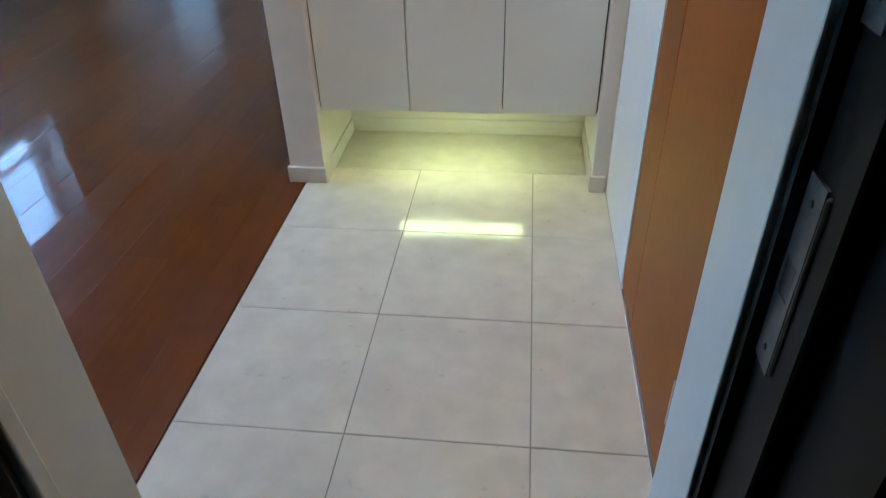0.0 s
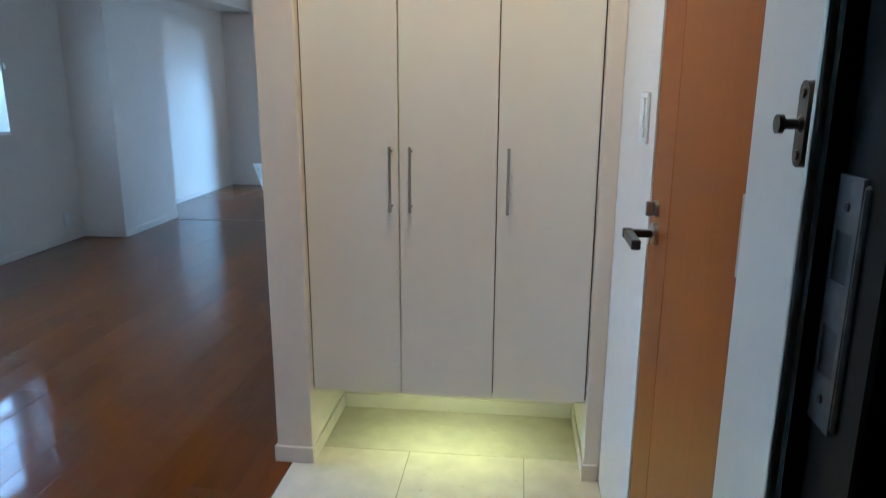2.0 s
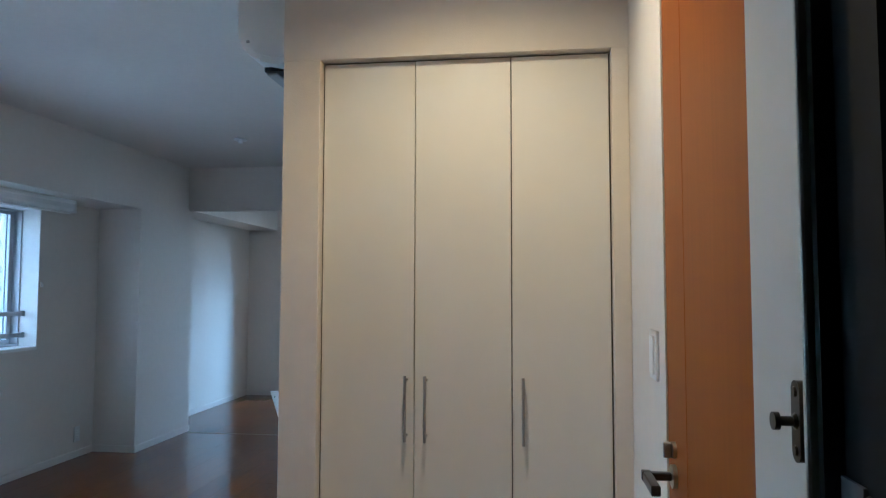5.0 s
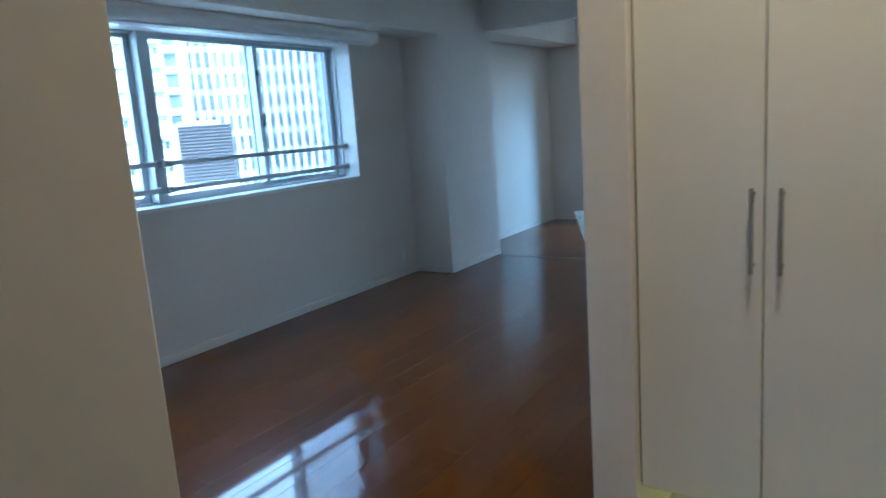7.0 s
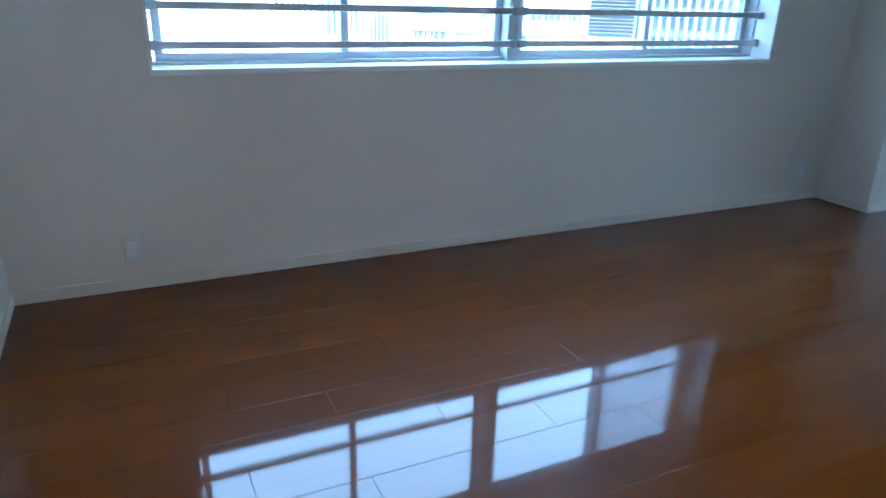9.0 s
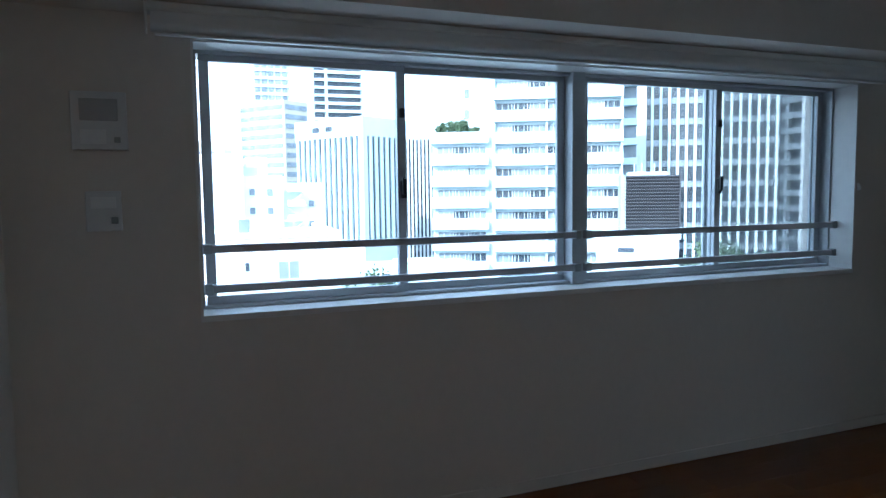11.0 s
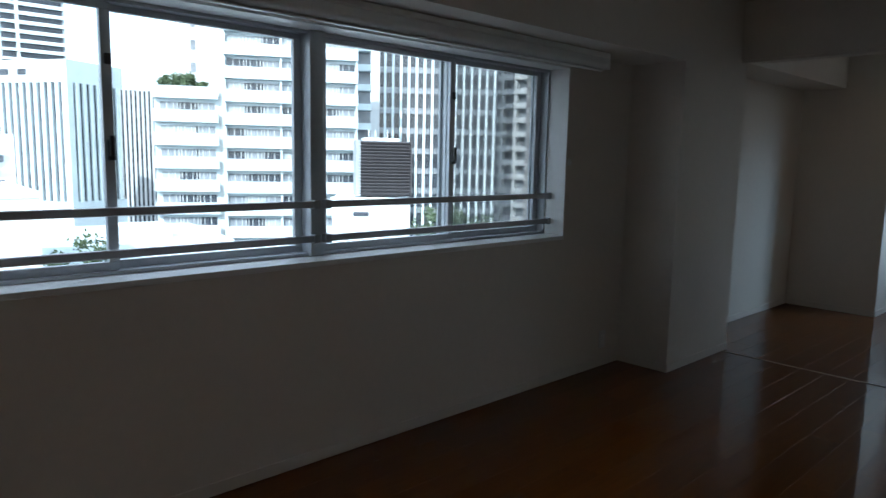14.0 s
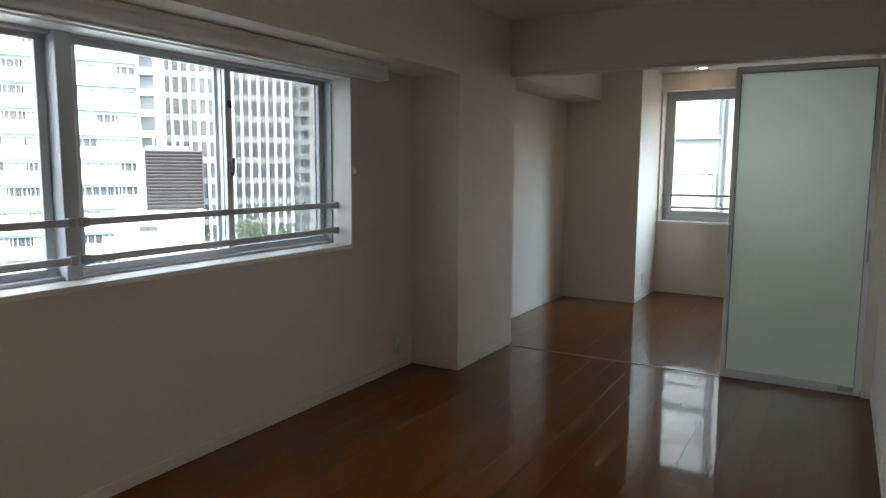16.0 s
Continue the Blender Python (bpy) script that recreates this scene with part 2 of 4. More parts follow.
# ---- the flat: walls, openings, ceilings ----
XW, YN, XR, CE = -3.675, -1.203, 0.243, 2.49
W1 = (-0.577, 2.822, 0.909, 1.925)
W2 = (-2.866, -0.98, 0.80, 2.26)
structure("wall_west", boxes((-4.0, XW, -1.4, 7.9, -0.15, W1[2]), (-4.0, XW, -1.4, 7.9, W1[3], 2.65), (-4.0, XW, -1.4, W1[0], W1[2], W1[3]), (-4.0, XW, W1[1], 7.9, W1[2], W1[3])), WALL, "white papered window wall with a wide opening", "wall")
structure("column", boxes((XW, -3.30, 3.511, 4.395, 0.0, CE + 0.01)), WALL, "white papered square column at the window wall", "column")
structure("beam_west", boxes((XW, -3.30, YN, 3.511, 2.009, CE + 0.01), (XW, -3.30, 4.395, 6.57, 2.09, CE + 0.01)), WALL, "white papered boxed beam above the window", "beam")
structure("lintel", boxes((-3.302, -0.84, 4.300, 4.54, 2.096, CE + 0.01)), WALL, "white papered lintel over the sliding door opening", "beam")
structure("wall_south", boxes((-4.0, -2.362, -1.36, YN, -0.15, 2.65), (-2.362, -1.60, -1.36, YN, 2.06, 2.65), (-1.60, -0.76, -1.36, YN, -0.15, 2.65), (-0.76, XR, -1.36, YN, 2.06, 2.65), (XR, 1.6, -1.36, YN, -0.15, 2.65)), WALL, "white papered wall beside the entrance", "wall")
structure("wall_entry", boxes((XR, XR + 0.14, YN, -0.868, -0.15, 2.65), (XR, XR + 0.14, -0.868, -0.222, 2.06, 2.65), (XR, XR + 0.14, -0.222, 0.9, -0.15, 2.65)), WALL, "white papered side wall of the entry", "wall")
structure("wall_closet_west", boxes((-0.84, -0.718, 0.29, 0.72, 0.0, 2.077), bevel=0.002), WALL, "white papered pier beside the shoe closet", "wall")
structure("wall_closet_east", boxes((0.192, XR, 0.29, 0.72, 0.0, 2.077), bevel=0.002), WALL, "narrow white papered pier beside the shoe closet", "wall")
structure("wall_closet_head", boxes((-0.84, XR, 0.29, 0.72, 2.077, 2.65)), WALL, "white papered wall above the shoe closet", "wall")
structure("wall_closet_back", boxes((-0.84, XR, 0.72, 0.80, -0.15, 2.65)), WALL, "white papered wall behind the shoe closet", "wall")
structure("wall_east", boxes((-0.84, -0.72, 0.80, 7.9, -0.15, 2.65)), WALL, "plain white papered wall of the living room", "wall")
structure("wall_north", boxes((XW, -2.887, 6.572, 7.9, -0.15, 2.65), (-2.887, -0.84, 7.42, 7.9, -0.15, W2[2]), (-2.887, -0.84, 7.42, 7.9, W2[3], 2.65), (-2.887, W2[0], 7.42, 7.9, W2[2], W2[3]), (W2[1], -0.84, 7.42, 7.9, W2[2], W2[3])), WALL, "white papered far wall with a window bay", "wall")
structure("ceiling", boxes((XW, -0.84, YN, 4.300, CE, 2.65), (-0.84, XR, YN, 0.29, CE, 2.65), (XW, -0.84, 4.54, 7.42, 2.45, 2.65)), CEILING, "white papered ceiling", "ceiling")
structure("roof_slab", boxes((-4.0, 1.6, -3.6, 7.9, 2.66, 2.9)), NEARBLACK, "concrete slab above the flat", "slab")
structure("subfloor", boxes((-4.0, 1.6, -1.3, 7.9, -0.3, -0.014)), SUBFLOOR, "dark underfloor below the planks", "floor")
# corridor outside the entrance: an added, unseen shell coloured near black
structure("corridor_floor", boxes((-2.2, 1.6, -3.6, -1.3, -0.3, -0.02)), NEARBLACK, "near-black corridor floor, unseen", "floor")
structure("corridor_wall", boxes((-2.3, -2.2, -3.6, -1.36, -0.3, 2.66), (1.6, 1.7, -3.6, -1.2, -0.3, 2.66), (-2.3, 1.7, -3.7, -3.6, -0.3, 2.66)), NEARBLACK, "near-black walls of the outside corridor, unseen", "wall")

# skirting boards
bb = []
for r in ((XW, XW + 0.008, YN, 3.511), (XW, XW + 0.008, 4.395, 6.572)):
    bb.append((r[0], r[1], r[2], r[3], 0, 0.055))
bb += [(XW + 0.008, -3.292, 3.503, 3.511, 0, 0.055), (-3.30, -3.292, 3.511, 4.395, 0, 0.055), (XW + 0.008, -2.887, 6.564, 6.572, 0, 0.055), (-2.887, -2.879, 6.572, 7.42, 0, 0.055), (-2.879, -0.848, 7.412, 7.42, 0, 0.055), (-0.848, -0.84, 0.298, 4.38, 0, 0.055), (-0.848, -0.84, 4.56, 7.412, 0, 0.055), (XW + 0.008, -2.40, YN, YN + 0.008, 0, 0.055), (-1.56, -0.76, YN, YN + 0.008, 0, 0.055)]
bb += [(-0.848, -0.712, 0.280, 0.290, 0, 0.058), (-0.848, -0.84, 0.290, 0.298, 0, 0.058), (-0.718, -0.711, 0.290, 0.711, 0, 0.058), (0.185, 0.192, 0.290, 0.711, 0, 0.058), (0.185, XR - 0.008, 0.280, 0.290, 0, 0.058), (-0.711, 0.185, 0.711, 0.72, 0, 0.058)]
structure("baseboard", boxes(*bb, bevel=0.0015), BASEB, "low white vinyl skirting board", "baseboard")

# ---- entrance frame ----
ent = thing("entrance_frame", "light grey steel entrance door frame, black outside", "door frame", (-0.26, -1.2, 0))
es = [
    part("jamb", boxes((-0.76, -0.697, YN, -1.062, 0, 2.06), bevel=0.003), STEELFRAME, None, "light grey painted jamb"),
    part("jamb", boxes((0.18, XR - 0.001, YN, -1.045, 0, 2.06), bevel=0.003), STEELFRAME, None, "light grey painted jamb"),
    part("head", boxes((-0.697, 0.18, YN, -1.05, 2.02, 2.06), bevel=0.003), STEELFRAME),
    part("stop", boxes((-0.745, -0.690, -1.235, YN - 0.001, 0, 2.06), bevel=0.004, seg=2), STEELFRAME),
    part("stop", boxes((0.170, 0.225, -1.212, YN - 0.001, 0, 2.06), bevel=0.003, seg=2), STEELFRAME),
    part("gasket", boxes((-0.76, -0.708, -1.247, -1.236, 0, 2.06)), BLACKPL, None, "black rubber gasket"),
    part("gasket", boxes((0.178, 0.225, -1.223, -1.213, 0, 2.06)), BLACKPL, None, "black rubber gasket"),
    part("outer_frame", boxes((0.192, 0.30, -1.30, -1.224, 0, 2.06), (0.215, 0.36, -1.42, -1.30, 0, 2.06), bevel=0.003), BLACKPAINT, None, "black painted outer frame"),
    part("outer_frame", boxes((-0.80, -0.735, -1.30, -1.248, 0, 2.06), bevel=0.003), STEELFRAME),
    part("threshold", boxes((-0.697, 0.18, -1.30, -1.20, -0.03, 0.006), bevel=0.003), STEEL, None, "steel door threshold"),
]
around(ent, es)
guard = thing("door_guard", "dark nickel door guard stud on the entrance jamb", "door guard", (0.172, -1.192, 1.236))
g = bmesh.new()
pts = []
for k in range(24):
    a = 2 * math.pi * k / 24
    pts.append((-1.188 + 0.0095 * math.cos(a), 1.236 + 0.0095 * math.sin(a) + (0.024 if math.sin(a) > 0 else -0.024)))
gs = [part("plate", extrude_profile(pts, "x", 0.1705, 0.1785), DARKSTEEL, smooth=True)]
gs.append(part("stud", rod(rod(rod(bmesh.new(), (0.1705, -1.188, 1.236), (0.155, -1.188, 1.236), 0.0042), (0.157, -1.188, 1.236), (0.1525, -1.188, 1.236), 0.0075, 16), (0.171, -1.188, 1.236), (0.168, -1.188, 1.236), 0.0075, 16, 0.0045), DARKSTEEL, smooth=True))
for dz in (0.024, -0.024):
    gs.append(part("screw", rod(bmesh.new(), (0.1706, -1.188, 1.236 + dz), (0.1688, -1.188, 1.236 + dz), 0.0048, 14, 0.0035), DARKSTEEL))
around(guard, gs)


def strike_plate(z0, z1, label, holes):
    ob = thing("strike_plate", label, "strike plate", (0.2, -1.24, z0), "strike plates on the entrance frame")
    ps = []
    cuts = [z0 + (z1 - z0) * f for f in holes]
    hh = 0.019
    rows, low = [(0.1885, 0.1915, -1.262, -1.256, z0, z1), (0.1885, 0.1915, -1.232, -1.226, z0, z1)], z0
    for zc in cuts:
        rows.append((0.1885, 0.1915, -1.256, -1.232, low, zc - hh))
        low = zc + hh
        ps.append(part("bolt_hole", boxes((0.1897, 0.1919, -1.256, -1.232, zc - hh, zc + hh)), BLACKPL, None, "dark bolt hole"))
    rows.append((0.1885, 0.1915, -1.256, -1.232, low, z1))
    ps.append(part("plate", boxes(*rows), STRIKE))
    ps.append(part("lip", boxes((0.1885, 0.206, -1.268, -1.2625, z0 + 0.004, z1 - 0.004), bevel=0.002), STRIKE))
    for z in (z0 + 0.022, z1 - 0.022):
        ps.append(part("screw", rod(bmesh.new(), (0.1886, -1.244, z), (0.187, -1.244, z), 0.004, 12, 0.003), DARKSTEEL))
    around(ob, ps)
    return ob


strike_plate(0.69, 0.89, "worn steel strike plate on the black entrance frame", (0.5,))
strike_plate(1.01, 1.203, "worn steel strike plate with two bolt holes, on the black frame", (0.31, 0.69))

# ---- shoe closet ----
closet = thing("shoe_closet", "tall off-white three-door shoe closet set into the wall", "closet", (-0.26, 0.5, 0.256))
cs = [part("bottom_panel", boxes((-0.713, 0.187, 0.3455, 0.705, 0.262, 0.282)), GAPSHADE), part("top_panel", boxes((-0.695, 0.169, 0.352, 0.69, 2.05, 2.068)), GAPSHADE), part("back_panel", boxes((-0.695, 0.169, 0.69, 0.705, 0.282, 2.068)), GAPSHADE)]
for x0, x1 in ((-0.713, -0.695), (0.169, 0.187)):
    cs.append(part("side_panel", boxes((x0, x1, 0.352, 0.705, 0.282, 2.068)), GAPSHADE))
# added dark strips that block the tube's light and keep the gaps dark
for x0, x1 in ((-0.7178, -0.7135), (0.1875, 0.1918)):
    cs.append(part("gap_blocker", boxes((x0, x1, 0.335, 0.70, 0.262, 2.073)), GAPSHADE))
cs.append(part("gap_blocker", boxes((-0.7130, 0.187, 0.335, 0.60, 2.0715, 2.0765)), GAPSHADE))
around(closet, cs)
DX = (-0.7145, -0.4145, -0.1115, 0.1885)
for i in range(3):
    x0, x1 = DX[i] + 0.0016, DX[i + 1] - 0.0016
    d = part("door", boxes((x0, x1, 0.325, 0.345, 0.256, 2.0705), bevel=0.001), LAMINATE)
    around(closet, [d])
    hx = (-0.4375, -0.3755, -0.077)[i]
    h = rod(rod(rod(bmesh.new(), (hx, 0.287, 0.878), (hx, 0.287, 1.078), 0.0048, 14), (hx, 0.287, 0.893), (hx, 0.325, 0.893), 0.0042), (hx, 0.287, 1.063), (hx, 0.325, 1.063), 0.0042)
    hd = part("handle", h, STEEL, d, "slim steel bar handle", smooth=True)
    hd.matrix_parent_inverse = Matrix.Identity(4)
tube = thing("closet_light", "yellow-green fluorescent tube under the shoe closet", "lamp", (-0.26, 0.42, 0.24))
around(tube, [part("diffuser", boxes((-0.49, -0.03, 0.375, 0.450, 0.2455, 0.2562), bevel=0.004, seg=2), LED), part("base", boxes((-0.52, 0.0, 0.370, 0.455, 0.2564, 0.2615), (-0.52, -0.4905, 0.370, 0.455, 0.2445, 0.2564), (-0.0295, 0.0, 0.370, 0.455, 0.2445, 0.2564), bevel=0.001), PLASTIC)])


def lever_door(name, label, width, lever_at, groove_at, hinges):
    """A flush veneer leaf in its own frame: x along the leaf, y through it, front at y=0 looking to -y."""
    ob = thing(name, label, "door")
    part("panel", boxes((0.002, groove_at - 0.0015, 0.003, 0.038, 0.006, 2.052), bevel=0.001), DOORWOOD, ob)
    part("panel", boxes((groove_at + 0.0015, width - 0.002, 0.003, 0.038, 0.006, 2.052), bevel=0.001), DOORWOOD, ob)
    part("core", boxes((0.01, width - 0.01, 0.008, 0.034, 0.01, 2.045)), SUBFLOOR, ob)
    lx, s = lever_at, 1 if groove_at < width / 2 else -1
    rose = part("rose", rod(bmesh.new(), (lx, 0.003, 0.958), (lx, -0.006, 0.958), 0.024, 24), STEEL, ob, "round steel rose", smooth=True)
    part("lever", boxes((lx - 0.008, lx + 0.008, -0.055, -0.006, 0.950, 0.966), (lx - 0.010, lx + 0.010, -0.066, -0.046, 0.948, 0.968), (lx + s * 0.010 if s > 0 else lx - 0.115, lx + 0.115 if s > 0 else lx - 0.010, -0.065, -0.047, 0.948, 0.968), bevel=0.002), DARKSTEEL, ob, "squared dark nickel lever")
    part("lock_rose", rod(bmesh.new(), (lx, 0.003, 1.012), (lx, -0.005, 1.012), 0.017, 20), STEEL, ob, smooth=True)
    part("thumb_turn", boxes((lx - 0.004, lx + 0.004, -0.022, -0.005, 0.996, 1.028), bevel=0.002), STEEL, ob)
    part("latch_plate", boxes((0.0008, 0.0019, 0.006, 0.032, 0.92, 1.06)), STEEL, ob)
    for z in hinges:
        part("hinge", boxes((width - 0.012 if s > 0 else 0.002, width - 0.002 if s > 0 else 0.012, -0.004, 0.0028, z - 0.055, z + 0.055), bevel=0.001), STEEL, ob)
    return ob


toilet_door = lever_door("brown_door", "closed reddish brown wooden door beside the entry", 0.64, 0.075, 0.186, (0.22, 1.075, 1.85))
toilet_door.matrix_basis = Matrix.Translation((XR, -0.226, 0)) @ pose(0, 0, 0, 0, 0, -90)
room_door = lever_door("brown_door", "closed reddish brown wooden door in the living room wall", 0.756, 0.696, 0.60, (0.22, 1.85))
room_door.matrix_basis = Matrix.Translation((-1.603, YN, 0)) @ pose(0, 0, 0, 0, 0, 180)


def wall_plate(name, label, category, rows, y0, y1, z0, z1, face, m, extra=()):
    """A small white plate on a wall: y across, z up, standing face metres off the wall plane x=0 towards +x."""
    ob = thing(name, label, category)
    part("cover", boxes((0.0, face, y0, y1, z0, z1), bevel=min(0.003, face * 0.4), seg=2), SHADEPL, ob)
    for nm, a, b, c, d, e, mt in rows:
        part(nm, boxes((face, face + e, a, b, c, d), bevel=min(0.001, e * 0.4)), mt, ob)
    ob.matrix_basis = m
    return ob


SOCKET = [("socket", -0.018, 0.018, -0.032, -0.006, 0.0025, PLASTIC), ("socket", -0.018, 0.018, 0.006, 0.032, 0.0025, PLASTIC)] + [("slot", sx - 0.0012, sx + 0.0012, sz - 0.005, sz + 0.005, 0.0035, GREYPL) for sz in (-0.019, 0.019) for sx in (-0.007, 0.007)]
for x, y, z, rz, lab in ((XW, -0.732, 0.185, 0, "white double wall outlet below the window"), (XW, 3.309, 0.184, 0, "white double wall outlet beside the column"), (-0.84, 2.961, 0.085, 180, "white double wall outlet low on the wall"), (-2.887, 6.894, 0.205, 0, "white double wall outlet in the window bay")):
    wall_plate("wall_outlet", lab, "outlet", SOCKET, -0.035, 0.035, -0.06, 0.06, 0.007, pose(x, y, z, 0, 0, rz))
wall_plate("intercom", "white intercom monitor on the window wall", "intercom", [("screen", -0.06, 0.06, 0.0, 0.075, 0.002, PALESCREEN), ("button", 0.045, 0.065, -0.075, -0.055, 0.004, GREYPL), ("speaker", -0.06, 0.02, -0.08, -0.03, 0.001, PLASTIC)], -0.088, 0.088, -0.10, 0.10, 0.028, pose(XW, -0.89, 1.628))
wall_plate("bath_controller", "white water heater remote below the intercom", "controller", [("display", -0.04, 0.04, 0.01, 0.05, 0.0015, PLASTIC), ("button", 0.022, 0.045, -0.045, -0.022, 0.004, GREYPL)], -0.057, 0.057, -0.07, 0.07, 0.02, pose(XW, -0.89, 1.316))
wall_plate("light_switch", "white double light switch beside the brown door", "switch", [("rocker", -0.024, -0.002, -0.045, 0.045, 0.004, PLASTIC), ("rocker", 0.002, 0.024, -0.045, 0.045, 0.004, PLASTIC)], -0.045, 0.045, -0.058, 0.058, 0.008, pose(XR, -0.105, 1.19, 0, 0, 180))

# ---- west window ----


def window_rail(y0, y1, x, z, parent, clip0, clip1):
    p = [part("rail", boxes((x - 0.013, x + 0.013, y0, y1, z - 0.0155, z + 0.0155), bevel=0.003), ALURAIL, None, "satin aluminium guard rail")]
    for y, on in ((y0, clip0), (y1, clip1)):
        p.append(part("rail_clip", boxes((x - 0.018, x + 0.018, y - 0.016, y + 0.016, z - 0.02, z + 0.02), bevel=0.003), GREYPL))
    around(parent, p)


def sash(y0, y1, z0, z1, x, parent, latch_side):
    fr = 0.038
    rows = [(x - 0.012, x + 0.012, y0, y1, z0, z0 + 0.036), (x - 0.012, x + 0.012, y0, y1, z1 - 0.032, z1), (x - 0.012, x + 0.012, y0, y0 + fr, z0 + 0.036, z1 - 0.032), (x - 0.012, x + 0.012, y1 - fr, y1, z0 + 0.036, z1 - 0.032)]
    f = part("sash", boxes(*rows, bevel=0.002), ALU, None, "grey aluminium sliding sash")
    around(parent, [f])
    pane = part("pane", boxes((x - 0.002, x + 0.002, y0 + fr - 0.004, y1 - fr + 0.004, z0 + 0.032, z1 - 0.028)), GLASS, f)
    pane.visible_shadow = False
    if latch_side:
        y = y1 - 0.016 if latch_side > 0 else y0 + 0.016
        lt = boxes((x + 0.012, x + 0.028, y - 0.014, y + 0.014, 1.345, 1.42), (x + 0.024, x + 0.040, y - 0.009, y + 0.009, 1.36, 1.435), bevel=0.003)
        part("crescent_latch", lt, BLACKPL, f, "black crescent latch")
        part("safety_latch", boxes((x + 0.012, x + 0.024, y - 0.012, y + 0.012, 1.69, 1.73), bevel=0.003), BLACKPL, f, "small black safety latch")


def frame_ring(bm, y0, y1, z0, z1, x0, x1, t):
    box(bm, x0, x1, y0, y1, z0, z0 + t)
    box(bm, x0, x1, y0, y1, z1 - t, z1)
    box(bm, x0, x1, y0, y0 + t, z0 + t, z1 - t)
    box(bm, x0, x1, y1 - t, y1, z0 + t, z1 - t)
    return bm


win = thing("window_1", "wide grey aluminium window of two sliding pairs", "window", (XW, 1.12, W1[2]))
win["kind"] = "structure"
ym = 1.135
around(win, [
    part("window_frame", frame_ring(frame_ring(bmesh.new(), W1[0] + 0.002, ym, W1[2] + 0.012, W1[3] - 0.002, -3.95, -3.815, 0.014), ym, W1[1] - 0.002, W1[2] + 0.012, W1[3] - 0.002, -3.95, -3.815, 0.014), ALU),
    part("mullion", boxes((-3.955, -3.795, ym - 0.036, ym + 0.036, W1[2] + 0.012, W1[3] - 0.002), bevel=0.003), ALU, None, "wide central mullion"),
    part("window_sill", boxes((-3.86, XW + 0.006, W1[0] - 0.008, W1[1] + 0.008, W1[2] - 0.014, W1[2] + 0.010), bevel=0.002), TRIM, None, "white window board"),
    part("reveal_trim", boxes((-3.86, XW + 0.004, W1[0] - 0.006, W1[0] + 0.003, W1[2] + 0.010, W1[3] + 0.006), (-3.86, XW + 0.004, W1[1] - 0.003, W1[1] + 0.006, W1[2] + 0.010, W1[3] + 0.006), (-3.86, XW + 0.004, W1[0] + 0.003, W1[1] - 0.003, W1[3] - 0.003, W1[3] + 0.006)), TRIM),
])
z0, z1 = W1[2] + 0.022, W1[3] - 0.008
sash(-0.553, 0.285, z0, z1, -3.848, win, 1)
sash(0.255, 1.098, z0, z1, -3.880, win, 0)
sash(1.172, 2.035, z0, z1, -3.848, win, 1)
sash(2.000, 2.798, z0, z1, -3.880, win, 0)
for z in (1.159, 1.003):
    window_rail(-0.548, ym - 0.02, -3.782, z, win, True, True)
    window_rail(ym + 0.04, 2.80, -3.782, z, win, True, True)
around(win, [part("insect_screen", boxes((-3.926, -3.925, 2.02, 2.78, z0 + 0.02, z1 - 0.02)), SCREEN, None, "grey insect screen"), part("screen_frame", frame_ring(bmesh.new(), 2.0, 2.80, z0, z1, -3.932, -3.918, 0.02), ALU)])
cord = thing("blind_cord_hook", "small white cord hook beside the window", "hook", (XW, 2.85, 1.373))
around(cord, [part("hook", boxes((XW, XW + 0.010, 2.842, 2.856, 1.350, 1.39), (XW + 0.010, XW + 0.02, 2.845, 2.853, 1.352, 1.362), (XW + 0.014, XW + 0.02, 2.845, 2.853, 1.362, 1.378), bevel=0.001), PLASTIC)])

bl = thing("roller_blind", "white rolled-up blind in a slim cassette under the beam", "blind", (-3.54, 1.1, 2.02))
BX = -3.49
head = [(BX - 0.085, 2.0085), (BX - 0.085, 1.981), (BX - 0.004, 1.981), (BX, 1.985), (BX, 2.0045), (BX - 0.004, 2.0085)]
roll = [(BX - 0.08, 1.9765)] + [(BX - 0.040 + 0.042 * math.cos(a), 1.944 + 0.028 * math.sin(a)) for a in [math.radians(d) for d in range(200, 391, 15)]] + [(BX + 0.001, 1.9765)]
around(bl, [
    part("head_rail", extrude_profile(head, "y", -0.72, 2.958), PLASTIC, smooth=True),
    part("fabric_roll", extrude_profile(roll, "y", -0.71, 2.948), SHADEPL, smooth=True),
    part("bead", boxes((BX - 0.03, BX + 0.006, -0.72, 2.958, 1.9768, 1.9808), bevel=0.001), TRIM),
    part("end_cap", boxes((BX - 0.084, BX + 0.004, 2.9585, 2.966, 1.914, 2.0085), bevel=0.003), TRIM),
    part("end_cap", boxes((BX - 0.084, BX + 0.004, -0.728, -0.7205, 1.914, 2.0085), bevel=0.003), TRIM),
    part("bottom_bar", boxes((BX - 0.052, BX - 0.026, -0.70, 2.94, 1.9045, 1.9145), bevel=0.004, seg=2), TRIM),
])

# ---- north window bay ----
win2 = thing("window_2", "grey aluminium sliding window in the bay", "window", (-2.1, 7.6, W2[2]))
win2["kind"] = "structure"


def ring_x(bm, x0, x1, z0, z1, y0, y1, t, b=None):
    b = b or t
    box(bm, x0, x1, y0, y1, z0, z0 + b)
    box(bm, x0, x1, y0, y1, z1 - t, z1)
    box(bm, x0, x0 + t, y0, y1, z0 + b, z1 - t)
    box(bm, x1 - t, x1, y0, y1, z0 + b, z1 - t)
    return bm


